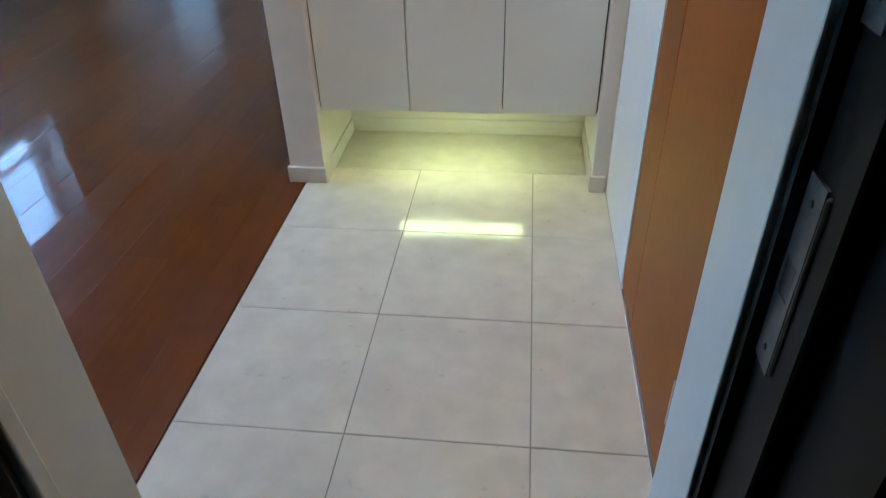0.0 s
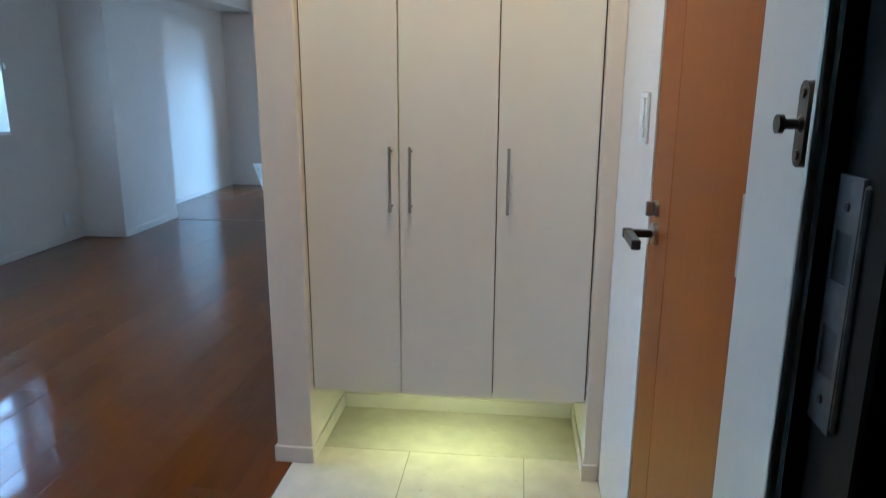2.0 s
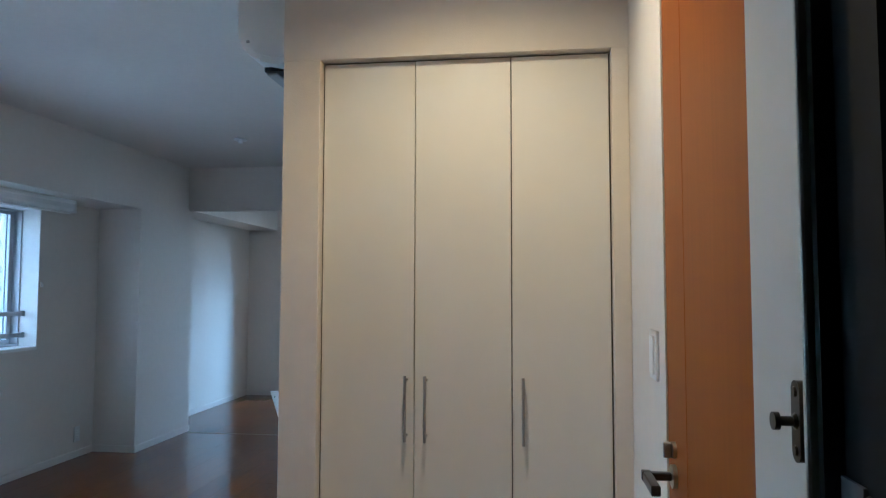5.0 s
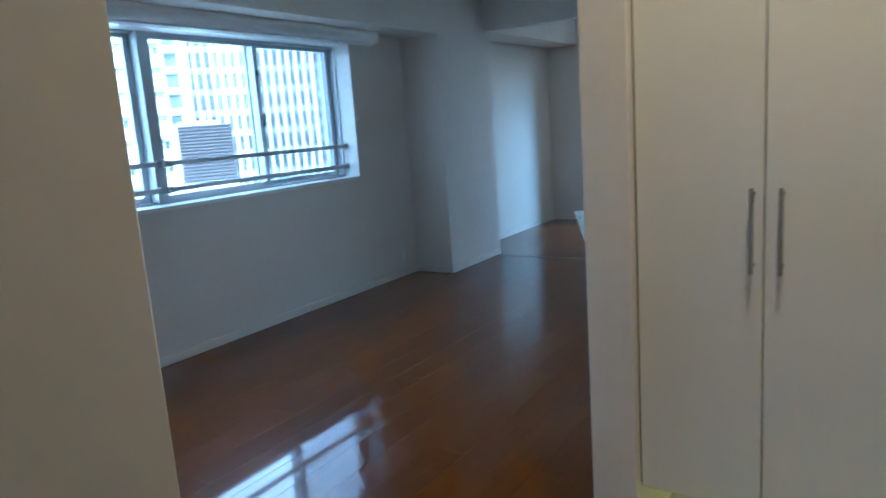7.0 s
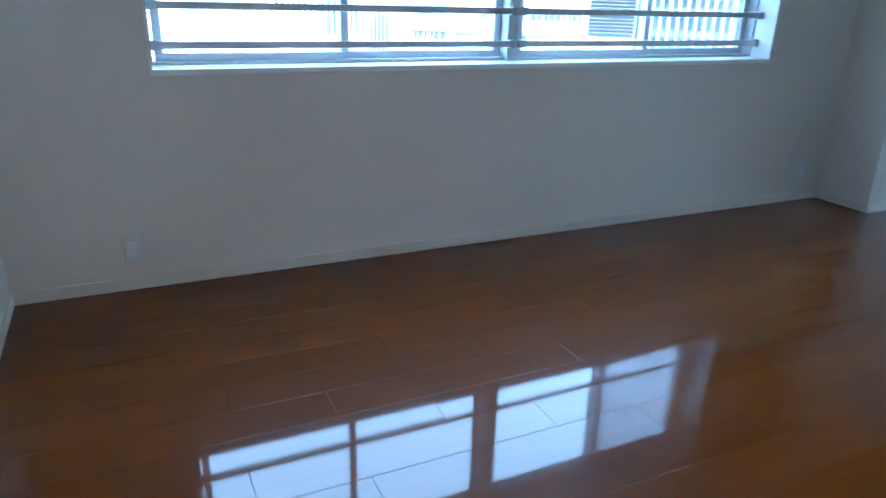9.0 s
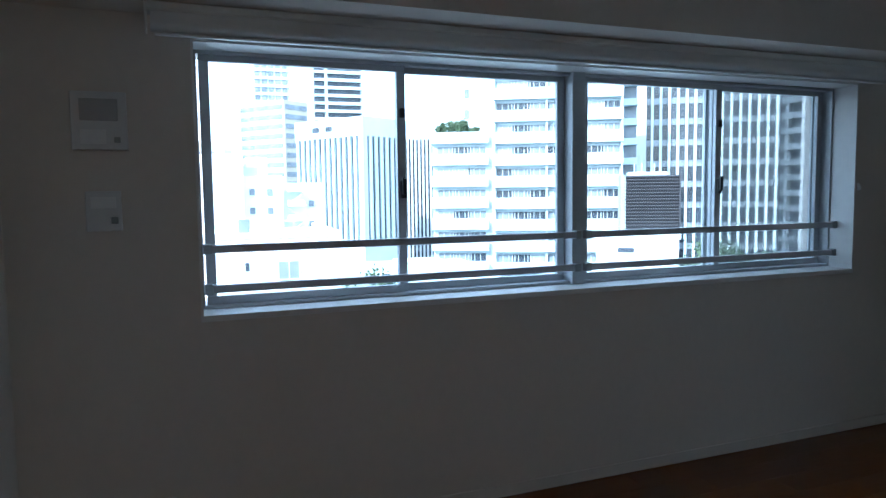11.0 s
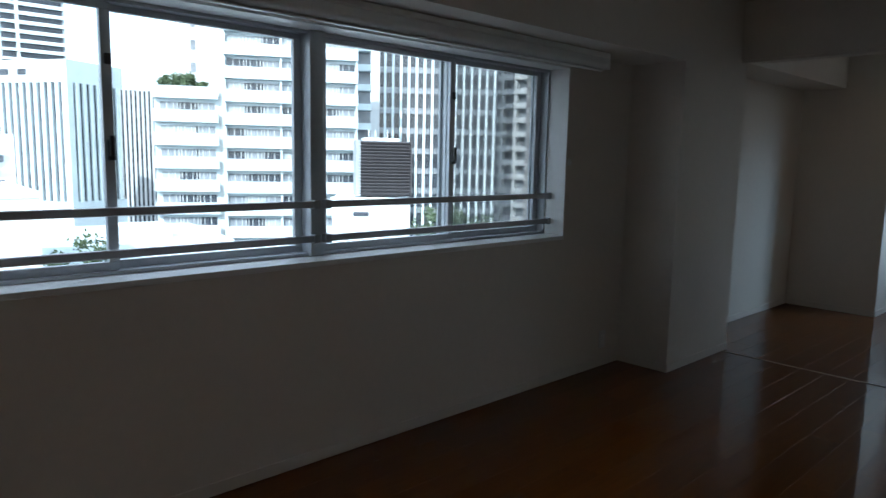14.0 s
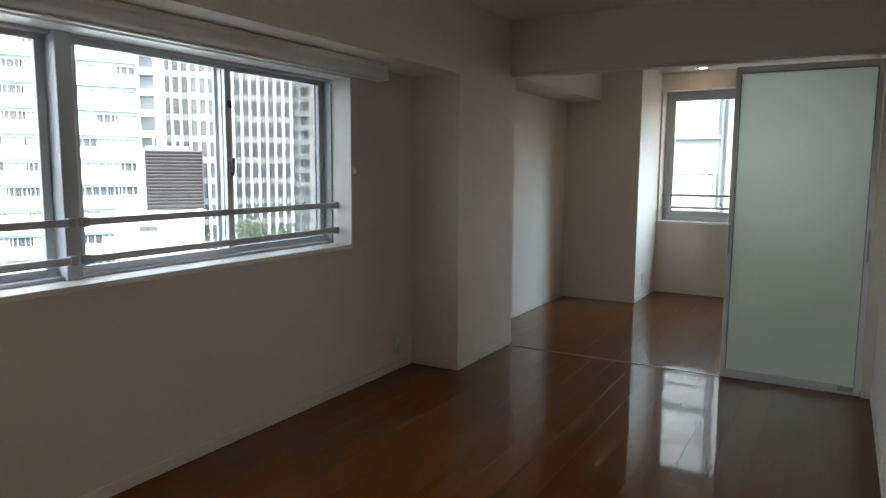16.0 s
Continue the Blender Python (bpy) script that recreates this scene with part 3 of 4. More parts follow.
around(win2, [part("window_frame", ring_x(bmesh.new(), W2[0] + 0.002, W2[1] - 0.002, W2[2] + 0.012, W2[3] - 0.002, 7.60, 7.74, 0.045), ALU),
              part("window_sill", boxes((W2[0] - 0.004, W2[1] + 0.06, 7.405, 7.64, W2[2] - 0.015, W2[2] + 0.010), bevel=0.002), TRIM, None, "white window board")])
for x0, x1, y in ((W2[0] + 0.046, -1.88, 7.63), (-1.93, W2[1] - 0.046, 7.67)):
    f2 = part("sash", ring_x(bmesh.new(), x0, x1, W2[2] + 0.058, W2[3] - 0.048, y - 0.012, y + 0.012, 0.055, 0.06), ALU)
    around(win2, [f2])
    p2 = part("pane", boxes((x0 + 0.05, x1 - 0.05, y - 0.002, y + 0.002, W2[2] + 0.112, W2[3] - 0.098)), GLASS, f2)
    p2.visible_shadow = False
for z in (1.101, 0.963):
    around(win2, [part("rail", boxes((W2[0] + 0.01, W2[1] - 0.01, 7.56, 7.585, z - 0.013, z + 0.013), bevel=0.003), ALURAIL)] + [part("rail_clip", boxes((x - 0.012, x + 0.012, 7.552, 7.59, z - 0.02, z + 0.02), bevel=0.003), GREYPL) for x in (W2[0] + 0.016, W2[1] - 0.016)])


def downlight(label, x, y, z, glow):
    ob = thing("downlight", label, "ceiling light", (x, y, z), "round recessed ceiling lights")
    ring = bmesh.new()
    bmesh.ops.create_cone(ring, cap_ends=False, segments=32, radius1=0.050, radius2=0.038, depth=0.006, matrix=Matrix.Translation((x, y, z - 0.003)))
    parts = [part("trim_ring", ring, PLASTIC, smooth=True)]
    parts.append(part("bulb", rod(bmesh.new(), (x, y, z - 0.002), (x, y, z - 0.004), 0.036, 24), glow, smooth=True))
    around(ob, parts)


downlight("lit warm recessed downlight in the bay ceiling", -2.42, 7.18, 2.45, BULB)
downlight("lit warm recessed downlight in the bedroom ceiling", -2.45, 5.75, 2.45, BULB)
downlight("lit warm recessed downlight above the entry", -0.24, -0.36, CE, BULB)
det = thing("smoke_detector", "small white round smoke detector on the ceiling", "smoke detector", (-2.27, 3.14, CE))
around(det, [part("base", rod(bmesh.new(), (-2.27, 3.14, CE), (-2.27, 3.14, CE - 0.012), 0.05, 28), PLASTIC, smooth=True), part("sensor", rod(bmesh.new(), (-2.27, 3.14, CE - 0.012), (-2.27, 3.14, CE - 0.032), 0.022, 20, 0.016), PLASTIC, smooth=True)])

# ---- sliding door ----
sd = thing("sliding_door", "frosted glass sliding door in a pale aluminium frame", "door", (-1.3, 4.41, 0))
sx0, sx1, sy = -1.717, -0.905, 4.338
around(sd, [
    part("stile", boxes((sx0, sx0 + 0.030, sy - 0.017, sy + 0.017, 0.003, 2.046), bevel=0.002), ALUWHITE),
    part("stile", boxes((sx1 - 0.030, sx1, sy - 0.017, sy + 0.017, 0.003, 2.046), bevel=0.002), ALUWHITE),
    part("rail", boxes((sx0 + 0.030, sx1 - 0.030, sy - 0.016, sy + 0.016, 0.003, 0.062), bevel=0.002), ALUWHITE),
    part("rail", boxes((sx0 + 0.030, sx1 - 0.030, sy - 0.016, sy + 0.016, 2.010, 2.046), bevel=0.002), ALUWHITE),
    part("glass", boxes((sx0 + 0.024, sx1 - 0.024, sy - 0.003, sy + 0.003, 0.056, 2.016)), FROST, None, "greenish frosted glass panel"),
    part("edge_seal", boxes((sx0 + 0.0302, sx0 + 0.036, sy - 0.010, sy + 0.010, 0.0622, 2.0098), (sx1 - 0.036, sx1 - 0.0302, sy - 0.010, sy + 0.010, 0.0622, 2.0098), (sx0 + 0.036, sx1 - 0.036, sy - 0.010, sy + 0.010, 2.002, 2.0098)), GREYPL),
    part("foot_stop", boxes((sx1 - 0.12, sx1 - 0.035, sy - 0.022, sy - 0.0162, 0.022, 0.052), bevel=0.002), GREYPL),
])
for x, s in ((sx0 + 0.015, 1), (sx1 - 0.015, -1)):
    hb = boxes((x - 0.005, x + 0.005, sy - 0.045, sy - 0.033, 0.84, 1.03), (x - 0.005, x + 0.005, sy - 0.033, sy - 0.0172, 0.845, 0.857), (x - 0.005, x + 0.005, sy - 0.033, sy - 0.0172, 1.013, 1.025), bevel=0.002)
    around(sd, [part("pull_handle", hb, STEEL, None, "slim steel pull handle")])
structure("door_track", boxes((-3.30, -0.842, 4.318, 4.358, 2.080, 2.0955)), WALL, "slim sliding door track under the lintel", "track")
structure("door_jamb", boxes((-0.900, -0.842, 4.305, 4.54, 0.0, 2.0955), bevel=0.002), WALL, "white side jamb of the sliding door", "door frame")
structure("floor_strip", boxes((-3.292, -0.85, 4.312, 4.330, -0.004, 0.003), bevel=0.0015), STRIP, "thin pale brown joint strip across the floor", "trim")

# ---- air conditioner, notice ----
ac = thing("air_conditioner", "white rounded split air conditioner high on the wall", "air conditioner", (-0.84, 0.85, 2.1))
prof = [(-0.843, 2.40), (-0.843, 2.11), (-0.93, 2.085), (-1.0, 2.10)] + [(-0.98 + 0.10 * math.cos(a), 2.21 + 0.105 * math.sin(a)) for a in [math.radians(d) for d in range(260, 179, -10)]] + [(-1.082, 2.30), (-1.07, 2.36), (-1.03, 2.40)]
AZ = 0.045
prof = [(x, z + AZ) for x, z in prof]
around(ac, [
    part("body", extrude_profile(prof, "y", 0.47, 1.26), PLASTIC, smooth=True),
    part("end_panel", extrude_profile([(-0.96 + (x + 0.96) * 0.86, 2.295 + (z - 2.295) * 0.86) for x, z in prof], "y", 0.464, 0.4705), PLASTIC, smooth=True),
    part("outlet", boxes((-1.0, -0.88, 0.52, 1.22, 2.123, 2.139)), BLACKPL, None, "dark air outlet slot"),
    part("flap", boxes((-0.995, -0.955, 0.53, 1.21, 2.113, 2.1205), bevel=0.002), GREYPL),
    part("badge", boxes((-1.046, -1.034, 0.4632, 0.4642, 2.21, 2.22)), GREYPL),
])
notice = thing("paper_notice", "curled white paper notice with green print on the wall", "notice", (-0.841, 0.42, 0.97))
bm = bmesh.new()
grid = []
for i in range(9):
    u = i / 8
    row = []
    for j in range(7):
        v = j / 6
        lift = 0.044 * (u ** 2) * (0.3 + 0.7 * v)
        row.append(bm.verts.new((-0.8415 - lift, 0.47 - 0.135 * u, 0.925 + 0.075 * v + 0.016 * u * v)))
    grid.append(row)
for i in range(8):
    for j in range(6):
        bm.faces.new((grid[i][j], grid[i + 1][j], grid[i + 1][j + 1], grid[i][j + 1]))
bmesh.ops.solidify(bm, geom=bm.faces[:], thickness=0.0006)
around(notice, [part("sheet", bm, PAPER, smooth=True)] + [part("print", boxes((-0.8415 - 0.044 * u * u * 0.86 - 0.0016, -0.8415 - 0.044 * u * u * 0.86 - 0.0009, 0.47 - 0.135 * u - 0.006, 0.47 - 0.135 * u + 0.006, z, z + 0.006)), GREENINK) for u, z in ((0.9, 0.993), (0.78, 0.99), (0.84, 0.982))])

# ---- the city outside ----
GROUND = -21.0
EYE = Vector((-1.15, -0.645, 1.373))
CONCRETE = mat("white_tiled_concrete", (0.585, 0.66, 0.665), 0.8, spread=0.04, grain=0.6, stain=0.06, stain_scale=0.12)
# lighter than the other whites: sunlight on the near houses put into the colour
SUNLIT_WHITE = mat("sunlit_white_render", (0.80, 0.83, 0.83), 0.8, spread=0.04, grain=0.8, stain=0.08, stain_scale=0.5)
PALETILE = mat("pale_blue_white_tile", (0.50, 0.575, 0.595), 0.7, spread=0.05, grain=0.8, stain=0.07, stain_scale=0.2)
CONCRETE2 = mat("pale_grey_concrete", (0.52, 0.54, 0.53), 0.8, spread=0.05, grain=0.5, stain=0.08, stain_scale=0.1)
CONCRETE3 = mat("weathered_grey_white_render", (0.30, 0.325, 0.335), 0.8, spread=0.05, grain=0.6, stain=0.1, stain_scale=0.3)
BEIGE = mat("beige_panel_cladding", (0.55, 0.48, 0.36), 0.6, spread=0.10, grain=0.4, stain=0.06, stain_scale=0.1)
DARKWIN = mat("dark_office_glass", (0.04, 0.048, 0.06), 0.2, spread=0.3, grain=0.3, stain=0.2, stain_scale=0.2)
GREYWIN = mat("grey_office_glass", (0.21, 0.23, 0.25), 0.25, spread=0.3, grain=0.3, stain=0.2, stain_scale=0.3)
PALEWIN = mat("pale_curtained_glass", (0.34, 0.37, 0.38), 0.25, spread=0.3, grain=0.3, stain=0.2, stain_scale=0.3)
LOUVRE = mat("dark_louvre_metal", (0.04, 0.037, 0.04), 0.6, spread=0.2, grain=3)
ASPHALT = mat("asphalt", (0.055, 0.055, 0.058), 0.9, spread=0.15, grain=0.3, stain=0.2, stain_scale=0.02)
BARK = mat("bark", (0.09, 0.06, 0.04), 0.9, spread=0.2, grain=8)
LEAF = mat("leaves", (0.055, 0.085, 0.035), 0.7, spread=0.35, grain=2.0)
structure("ground", boxes((-2500, 2500, -2500, 2500, GROUND - 1, GROUND)), ASPHALT, "grey city ground far below", "ground")


def city_thing(name, label, bearing, dist, turn=0.0):
    ob = thing(name, label, "building")
    b = math.radians(bearing)
    ob.matrix_basis = pose(EYE.x - dist * math.sin(b), EYE.y + dist * math.cos(b), 0, 0, 0, bearing + turn)
    return ob


def shared(name, me, parent, at):
    o = new(name, me)
    o.parent = parent
    o.location = at
    return o


def mesh_of(bm, material, name):
    me = bpy.data.meshes.new(name)
    bm.to_mesh(me)
    bm.free()
    me.materials.append(material)
    return me


# finned office tower
t1 = city_thing("office_tower", "tall office tower with white vertical fins", 47.7, 130, 4)
part("wall", boxes((-11.8, 12.5, 0.5, 22, GROUND, 46)), DARKWIN, t1)
part("corner_wall", boxes((-11.9, -9.6, -0.4, 22.1, GROUND, 46)), CONCRETE2, t1)
fin = mesh_of(boxes((-0.22, 0.22, -0.45, 0.45, GROUND, 46)), CONCRETE, "fin")
for i in range(15):
    shared("fin", fin, t1, (-8.6 + 1.46 * i, 0.0, 0))
spandrel = mesh_of(boxes((-9.6, 12.4, 0.25, 0.49, -0.55, 0.55)), GREYWIN, "spandrel")
for k in range(17):
    shared("spandrel", spandrel, t1, (0, 0, -16 + 3.7 * k))
# gridded hotel
h1 = city_thing("hotel_block", "pale grey gridded hotel block", 40.0, 165, -32)
part("wall", boxes((-14, 16, 1.2, 14, GROUND, 42)), GREYWIN, h1)
slab = mesh_of(boxes((-14, 16, -0.3, 1.2, -0.25, 0.25)), CONCRETE2, "floor_slab")
for k in range(19):
    shared("floor_slab", slab, h1, (0, 0, -20 + 3.35 * k))
cross = mesh_of(boxes((-0.35, 0.35, -0.15, 1.19, GROUND, 42)), CONCRETE2, "cross_wall")
for i in range(9):
    shared("cross_wall", cross, h1, (-14 + 3.75 * i, 0, 0))
rail_panel = mesh_of(boxes((-14, 16, -0.32, -0.2, -0.85, 0)), CONCRETE2, "balustrade")
for k in range(19):
    shared("balustrade", rail_panel, h1, (0, 0, -18.9 + 3.35 * k))
# striped white office
o1 = city_thing("striped_office", "white office block with dark vertical window slits", 75.0, 140, 45)
part("core", boxes((0.4, 13.0, 0.4, 20.6, GROUND, 15.5)), DARKWIN, o1)
part("parapet", boxes((0, 13.4, 0, 21.0, 13.3, 17.2)), CONCRETE, o1)
part("plinth", boxes((0, 13.4, 0, 21.0, GROUND, -8.0)), CONCRETE, o1)
part("corner_pier", boxes((0, 1.3, 0, 1.3, -8.0, 13.3)), CONCRETE, o1)
fin_a = mesh_of(boxes((-0.1, 0.5, -0.36, 0.36, -8.0, 13.3)), CONCRETE, "pier")
for i in range(12):
    shared("pier", fin_a, o1, (0, 2.3 + 1.62 * i, 0))
fin_b = mesh_of(boxes((-0.36, 0.36, -0.1, 0.5, -8.0, 13.3)), CONCRETE, "pier")
for i in range(7):
    shared("pier", fin_b, o1, (2.3 + 1.62 * i, 0, 0))
part("roof_window", boxes((-0.06, 0.2, 9, 11, 14.6, 15.7)), DARKWIN, o1)
part("roof_window", boxes((-0.06, 0.2, 13, 15.2, 14.6, 15.7)), DARKWIN, o1)
o2 = city_thing("striped_office", "blue-grey office block with narrow vertical fins", 70.2, 190, 0)
part("core", boxes((-5.0, 5.0, 0.4, 14, GROUND, 16.4)), DARKWIN, o2)
part("parapet", boxes((-5.1, 5.1, 0.0, 14, 16.4, 17.4)), CONCRETE2, o2)
fin_c = mesh_of(boxes((-0.28, 0.28, -0.1, 0.39, GROUND, 16.4)), CONCRETE2, "fin")
for i in range(10):
    shared("fin", fin_c, o2, (-4.7 + 1.04 * i, 0, 0))
# beige glass block and the balcony tower behind it
g1 = city_thing("beige_office", "beige glass office block with window bands", 81.29, 220, 45)
part("wall", boxes((0, 10.5, 0, 20, GROUND, 31)), BEIGE, g1)
band_a = mesh_of(boxes((-0.15, 0.1, 0.6, 19.4, -0.75, 0.75)), GREYWIN, "window_band")
band_b = mesh_of(boxes((0.6, 10, -0.15, 0.1, -0.75, 0.75)), GREYWIN, "window_band")
for k in range(12):
    shared("window_band", band_a, g1, (0, 0, -4 + 3.0 * k))
    shared("window_band", band_b, g1, (0, 0, -4 + 3.0 * k))
t2 = city_thing("balcony_tower", "tall pale apartment tower with balcony bands", 79.2, 300, 8)
part("wall", boxes((-23, 23, 1.5, 30, GROUND, 110)), CONCRETE, t2)
for x in (-22.4, -19.6, -16.8, -14.0, -11.2):
    part("window_strip", boxes((x, x + 2.1, 1.2, 1.49, 30, 110)), GREYWIN, t2)
ledge = mesh_of(boxes((-23, -8.9, 0.9, 1.19, -0.6, 0.6)), CONCRETE, "ledge")
for k in range(22):
    shared("ledge", ledge, t2, (0, 0, 34 + 3.3 * k))
part("glass_wall", boxes((2.0, 22, 1.0, 1.49, 30, 110)), DARKWIN, t2)
balc = mesh_of(boxes((2.1, 6.6, -0.6, 0.9, -0.5, 0.5), (7.4, 22.5, -0.8, 0.9, -0.62, 0.62)), CONCRETE, "balcony")
part("pier", boxes((6.5, 7.5, -0.5, 0.95, 30, 110)), CONCRETE, t2)
for k in range(22):
    shared("balcony", balc, t2, (0, 0, 34 + 3.3 * k))
# apartment house with balconies
a1 = city_thing("apartment_house", "white apartment house with long balconies and a roof garden", 61.0, 95, 0)
W = 95 * 2 * math.tan(radians(0.5))
ax = lambda bearing: (61.0 - bearing) * W
part("wall", boxes((ax(69.37), ax(64.60), 0.8, 14, GROUND, 8.6)), PALETILE, a1)
part("wall", boxes((ax(64.29), ax(53.6), 0.8, 16, GROUND, 24)), PALETILE, a1)
part("stair_core", boxes((ax(64.60), ax(64.29), 0.9, 14, GROUND, 20)), CONCRETE2, a1)
part("penthouse", boxes((ax(68.0), ax(64.2), 6.0, 14, 8.6, 24)), CONCRETE2, a1)
for k in range(4):
    part("stair_window", boxes((ax(66.9), ax(66.5), 5.93, 6.05, 12.2 + 2.985 * k, 13.5 + 2.985 * k)), GREYWIN, a1)
PITCH = 2.985
para_l = mesh_of(boxes((ax(69.4), ax(64.62), -0.2, 0.0, -0.1, 1.45), (ax(69.4), ax(64.62), 0.0, 0.8, -0.1, 0.06)), PALETILE, "balcony")
para_r = mesh_of(boxes((ax(64.2), ax(53.65), -0.2, 0.0, -0.1, 1.45), (ax(64.2), ax(53.65), 0.0, 0.8, -0.1, 0.06)), PALETILE, "balcony")
win_w = mesh_of(boxes((-1.25, 1.25, -0.06, 0.05, -0.95, 0.42)), GREYWIN, "window")
win_d = mesh_of(boxes((-1.25, 1.25, -0.06, 0.05, -0.95, 0.42)), DARKWIN, "window")
win_p = mesh_of(boxes((-1.25, 1.25, -0.06, 0.05, -0.95, 0.42)), PALEWIN, "window")
bars = mesh_of(boxes((-1.3, -1.2, -0.12, -0.061, -0.95, 0.42), (-0.45, -0.37, -0.12, -0.061, -0.95, 0.42), (0.37, 0.45, -0.12, -0.061, -0.95, 0.42), (1.2, 1.3, -0.12, -0.061, -0.95, 0.42)), CONCRETE2, "mullion")
rw = random.Random(4)
for k in range(9):
    zf = 8.35 - PITCH * k
    shared("balcony", para_l, a1, (0, 0, zf))
    for b in (68.2, 66.9, 65.6):
        shared("window", rw.choice((win_w, win_w, win_d, win_p)), a1, (ax(b), 0.8, zf - 0.95))
        shared("mullion", bars, a1, (ax(b), 0.8, zf - 0.95))
for k in range(14):
    zf = 23.1 - PITCH * k
    shared("balcony", para_r, a1, (0, 0, zf))
    for b in (63.2, 61.9, 60.6, 59.0, 57.4, 55.9, 54.6):
        shared("window", rw.choice((win_w, win_w, win_d, win_p)), a1, (ax(b), 0.8, zf - 0.95))
        shared("mullion", bars, a1, (ax(b), 0.8, zf - 0.95))
for b in (64.1, 59.8, 53.75):
    part("party_wall", boxes((ax(b) - 0.12, ax(b) + 0.12, 0.02, 1.58, GROUND, 23)), PALETILE, a1)
# slim tower with stacked balconies behind
s1 = city_thing("stair_tower", "slim white tower with stacked landings", 53.2, 110, 0)
part("wall", boxes((-1.2, 1.0, 1.5, 6, GROUND, 30)), GREYWIN, s1)
land = mesh_of(boxes((-1.3, 1.1, -0.3, 1.5, -0.5, 0.5)), CONCRETE, "landing")
for k in range(13):
    shared("landing", land, s1, (0, 0, -12 + 3.0 * k))
# cooling tower on a roof
p1 = city_thing("rooftop_block", "low white rooftop block carrying a louvred screen", 52.0, 40, 0)
part("wall", boxes((-2.6, 1.9, 0, 9, GROUND, -1.08)), CONCRETE, p1)
part("parapet", boxes((-2.7, 2.0, -0.1, 0.2, -1.35, -1.0)), CONCRETE, p1)
part("window", boxes((-1.4, -0.5, -0.05, 0.05, -2.1, -1.85)), DARKWIN, p1)
c1 = city_thing("cooling_tower", "dark louvred cooling tower screen on a roof", 51.45, 40.5, 6)
part("casing", boxes((-1.6, 1.6, 0.12, 2.6, -0.95, 2.25)), LOUVRE, c1)
for x in (-1.6, 1.54):
    part("post", boxes((x, x + 0.08, 0.0, 0.12, -0.95, 2.3)), LOUVRE, c1)
lou = bmesh.new()
box(lou, -1.5, 1.5, -0.05, 0.05, -0.055, 0.055)
bmesh.ops.rotate(lou, cent=(0, 0, 0), matrix=Matrix.Rotation(radians(35), 3, "X"), verts=lou.verts[:])
lou = mesh_of(lou, LOUVRE, "louvre")
for k in range(17):
    shared("louvre", lou, c1, (0, 0.04, -0.8 + 0.185 * k))
# paler colour puts the side light on the left face into a strip
part("side_panel", boxes((-1.66, -1.605, 0.0, 2.6, -0.95, 2.3), (-1.66, -1.38, -0.02, -0.002, -0.95, 2.3)), CONCRETE3, c1, "pale strip in place of the side-lit left face")
part("cap", boxes((-1.2, 0.9, 0.3, 2.2, 2.25, 2.45)), CONCRETE, c1)
for x in (-0.9, -0.5, 0.2, 0.5):
    part("vent_pipe", boxes((x, x + 0.05, 0.6, 0.65, 2.45, 2.95)), CONCRETE, c1)
# white houses close by on the south side
f1 = city_thing("white_house", "near flat-roofed white building with small windows", 82.4, 25, 3)
part("wall", boxes((-3.4, 2.35, 0, 8, GROUND, -0.15)), SUNLIT_WHITE, f1)
part("parapet", boxes((-3.45, 2.4, -0.05, 0.15, -0.15, 0.05), (2.2, 2.4, 0.15, 8, -0.15, 0.05)), SUNLIT_WHITE, f1)
fw = part("window", boxes((0.15, 0.85, -0.04, 0.06, -1.62, -1.0)), GREYWIN, f1)
part("window_frame", boxes((0.11, 0.15, -0.06, 0.06, -1.66, -0.96), (0.85, 0.89, -0.06, 0.06, -1.66, -0.96), (0.15, 0.85, -0.06, 0.06, -1.66, -1.62), (0.48, 0.52, -0.06, -0.041, -1.62, -1.0)), CONCRETE2, f1)
part("window", boxes((-1.02, -0.88, -0.04, 0.06, -1.3, -1.0)), DARKWIN, f1)
part("roof_grille", boxes((-1.2, -0.8, 0.9, 1.2, -0.15, 0.5)), GREYWIN, f1)
for k in range(6):
    part("roof_rail", boxes((-0.6 + 0.45 * k, -0.57 + 0.45 * k, 0.6, 0.63, 0.05, 0.45)), SUNLIT_WHITE, f1)
part("roof_rail", boxes((-0.6, 1.70, 0.6, 0.63, 0.42, 0.46)), SUNLIT_WHITE, f1)
f2 = city_thing("stepped_house", "white stepped apartment block with an outside stair", 83.0, 45, 6)
part("wall", boxes((-4.2, -1.3, 0, 9, GROUND, 4.0)), SUNLIT_WHITE, f2)
part("wall", boxes((-1.3, 1.2, 0.6, 9, GROUND, 2.65)), SUNLIT_WHITE, f2)
part("wall", boxes((1.2, 3.9, 1.4, 9, GROUND, 2.2)), SUNLIT_WHITE, f2)
part("lift_house", boxes((-0.9, 0.4, 2.0, 5, 2.65, 3.9)), SUNLIT_WHITE, f2)
part("roof_plant", boxes((-1.25, -0.3, 1.0, 2.0, 2.65, 3.2)), CONCRETE2, f2)
for x, z in ((-0.9, 1.4), (-0.9, 0.2), (0.2, 1.4), (0.2, 0.2), (3.0, 0.6), (3.0, -0.7)):
    part("window", boxes((x, x + 0.34, 0.52 if x < 1 else 1.33, 0.62 if x < 1 else 1.43, z, z + 0.42)), GREYWIN, f2)
for x, y, w, h in ((-3.7, 1.0, 0.6, 0.5), (-2.9, 0.6, 0.35, 0.8), (-2.3, 1.4, 0.5, 0.35), (-1.75, 0.7, 0.25, 0.6)):
    part("roof_box", boxes((x, x + w, y, y + 0.6, 4.0, 4.0 + h)), CONCRETE2, f2)
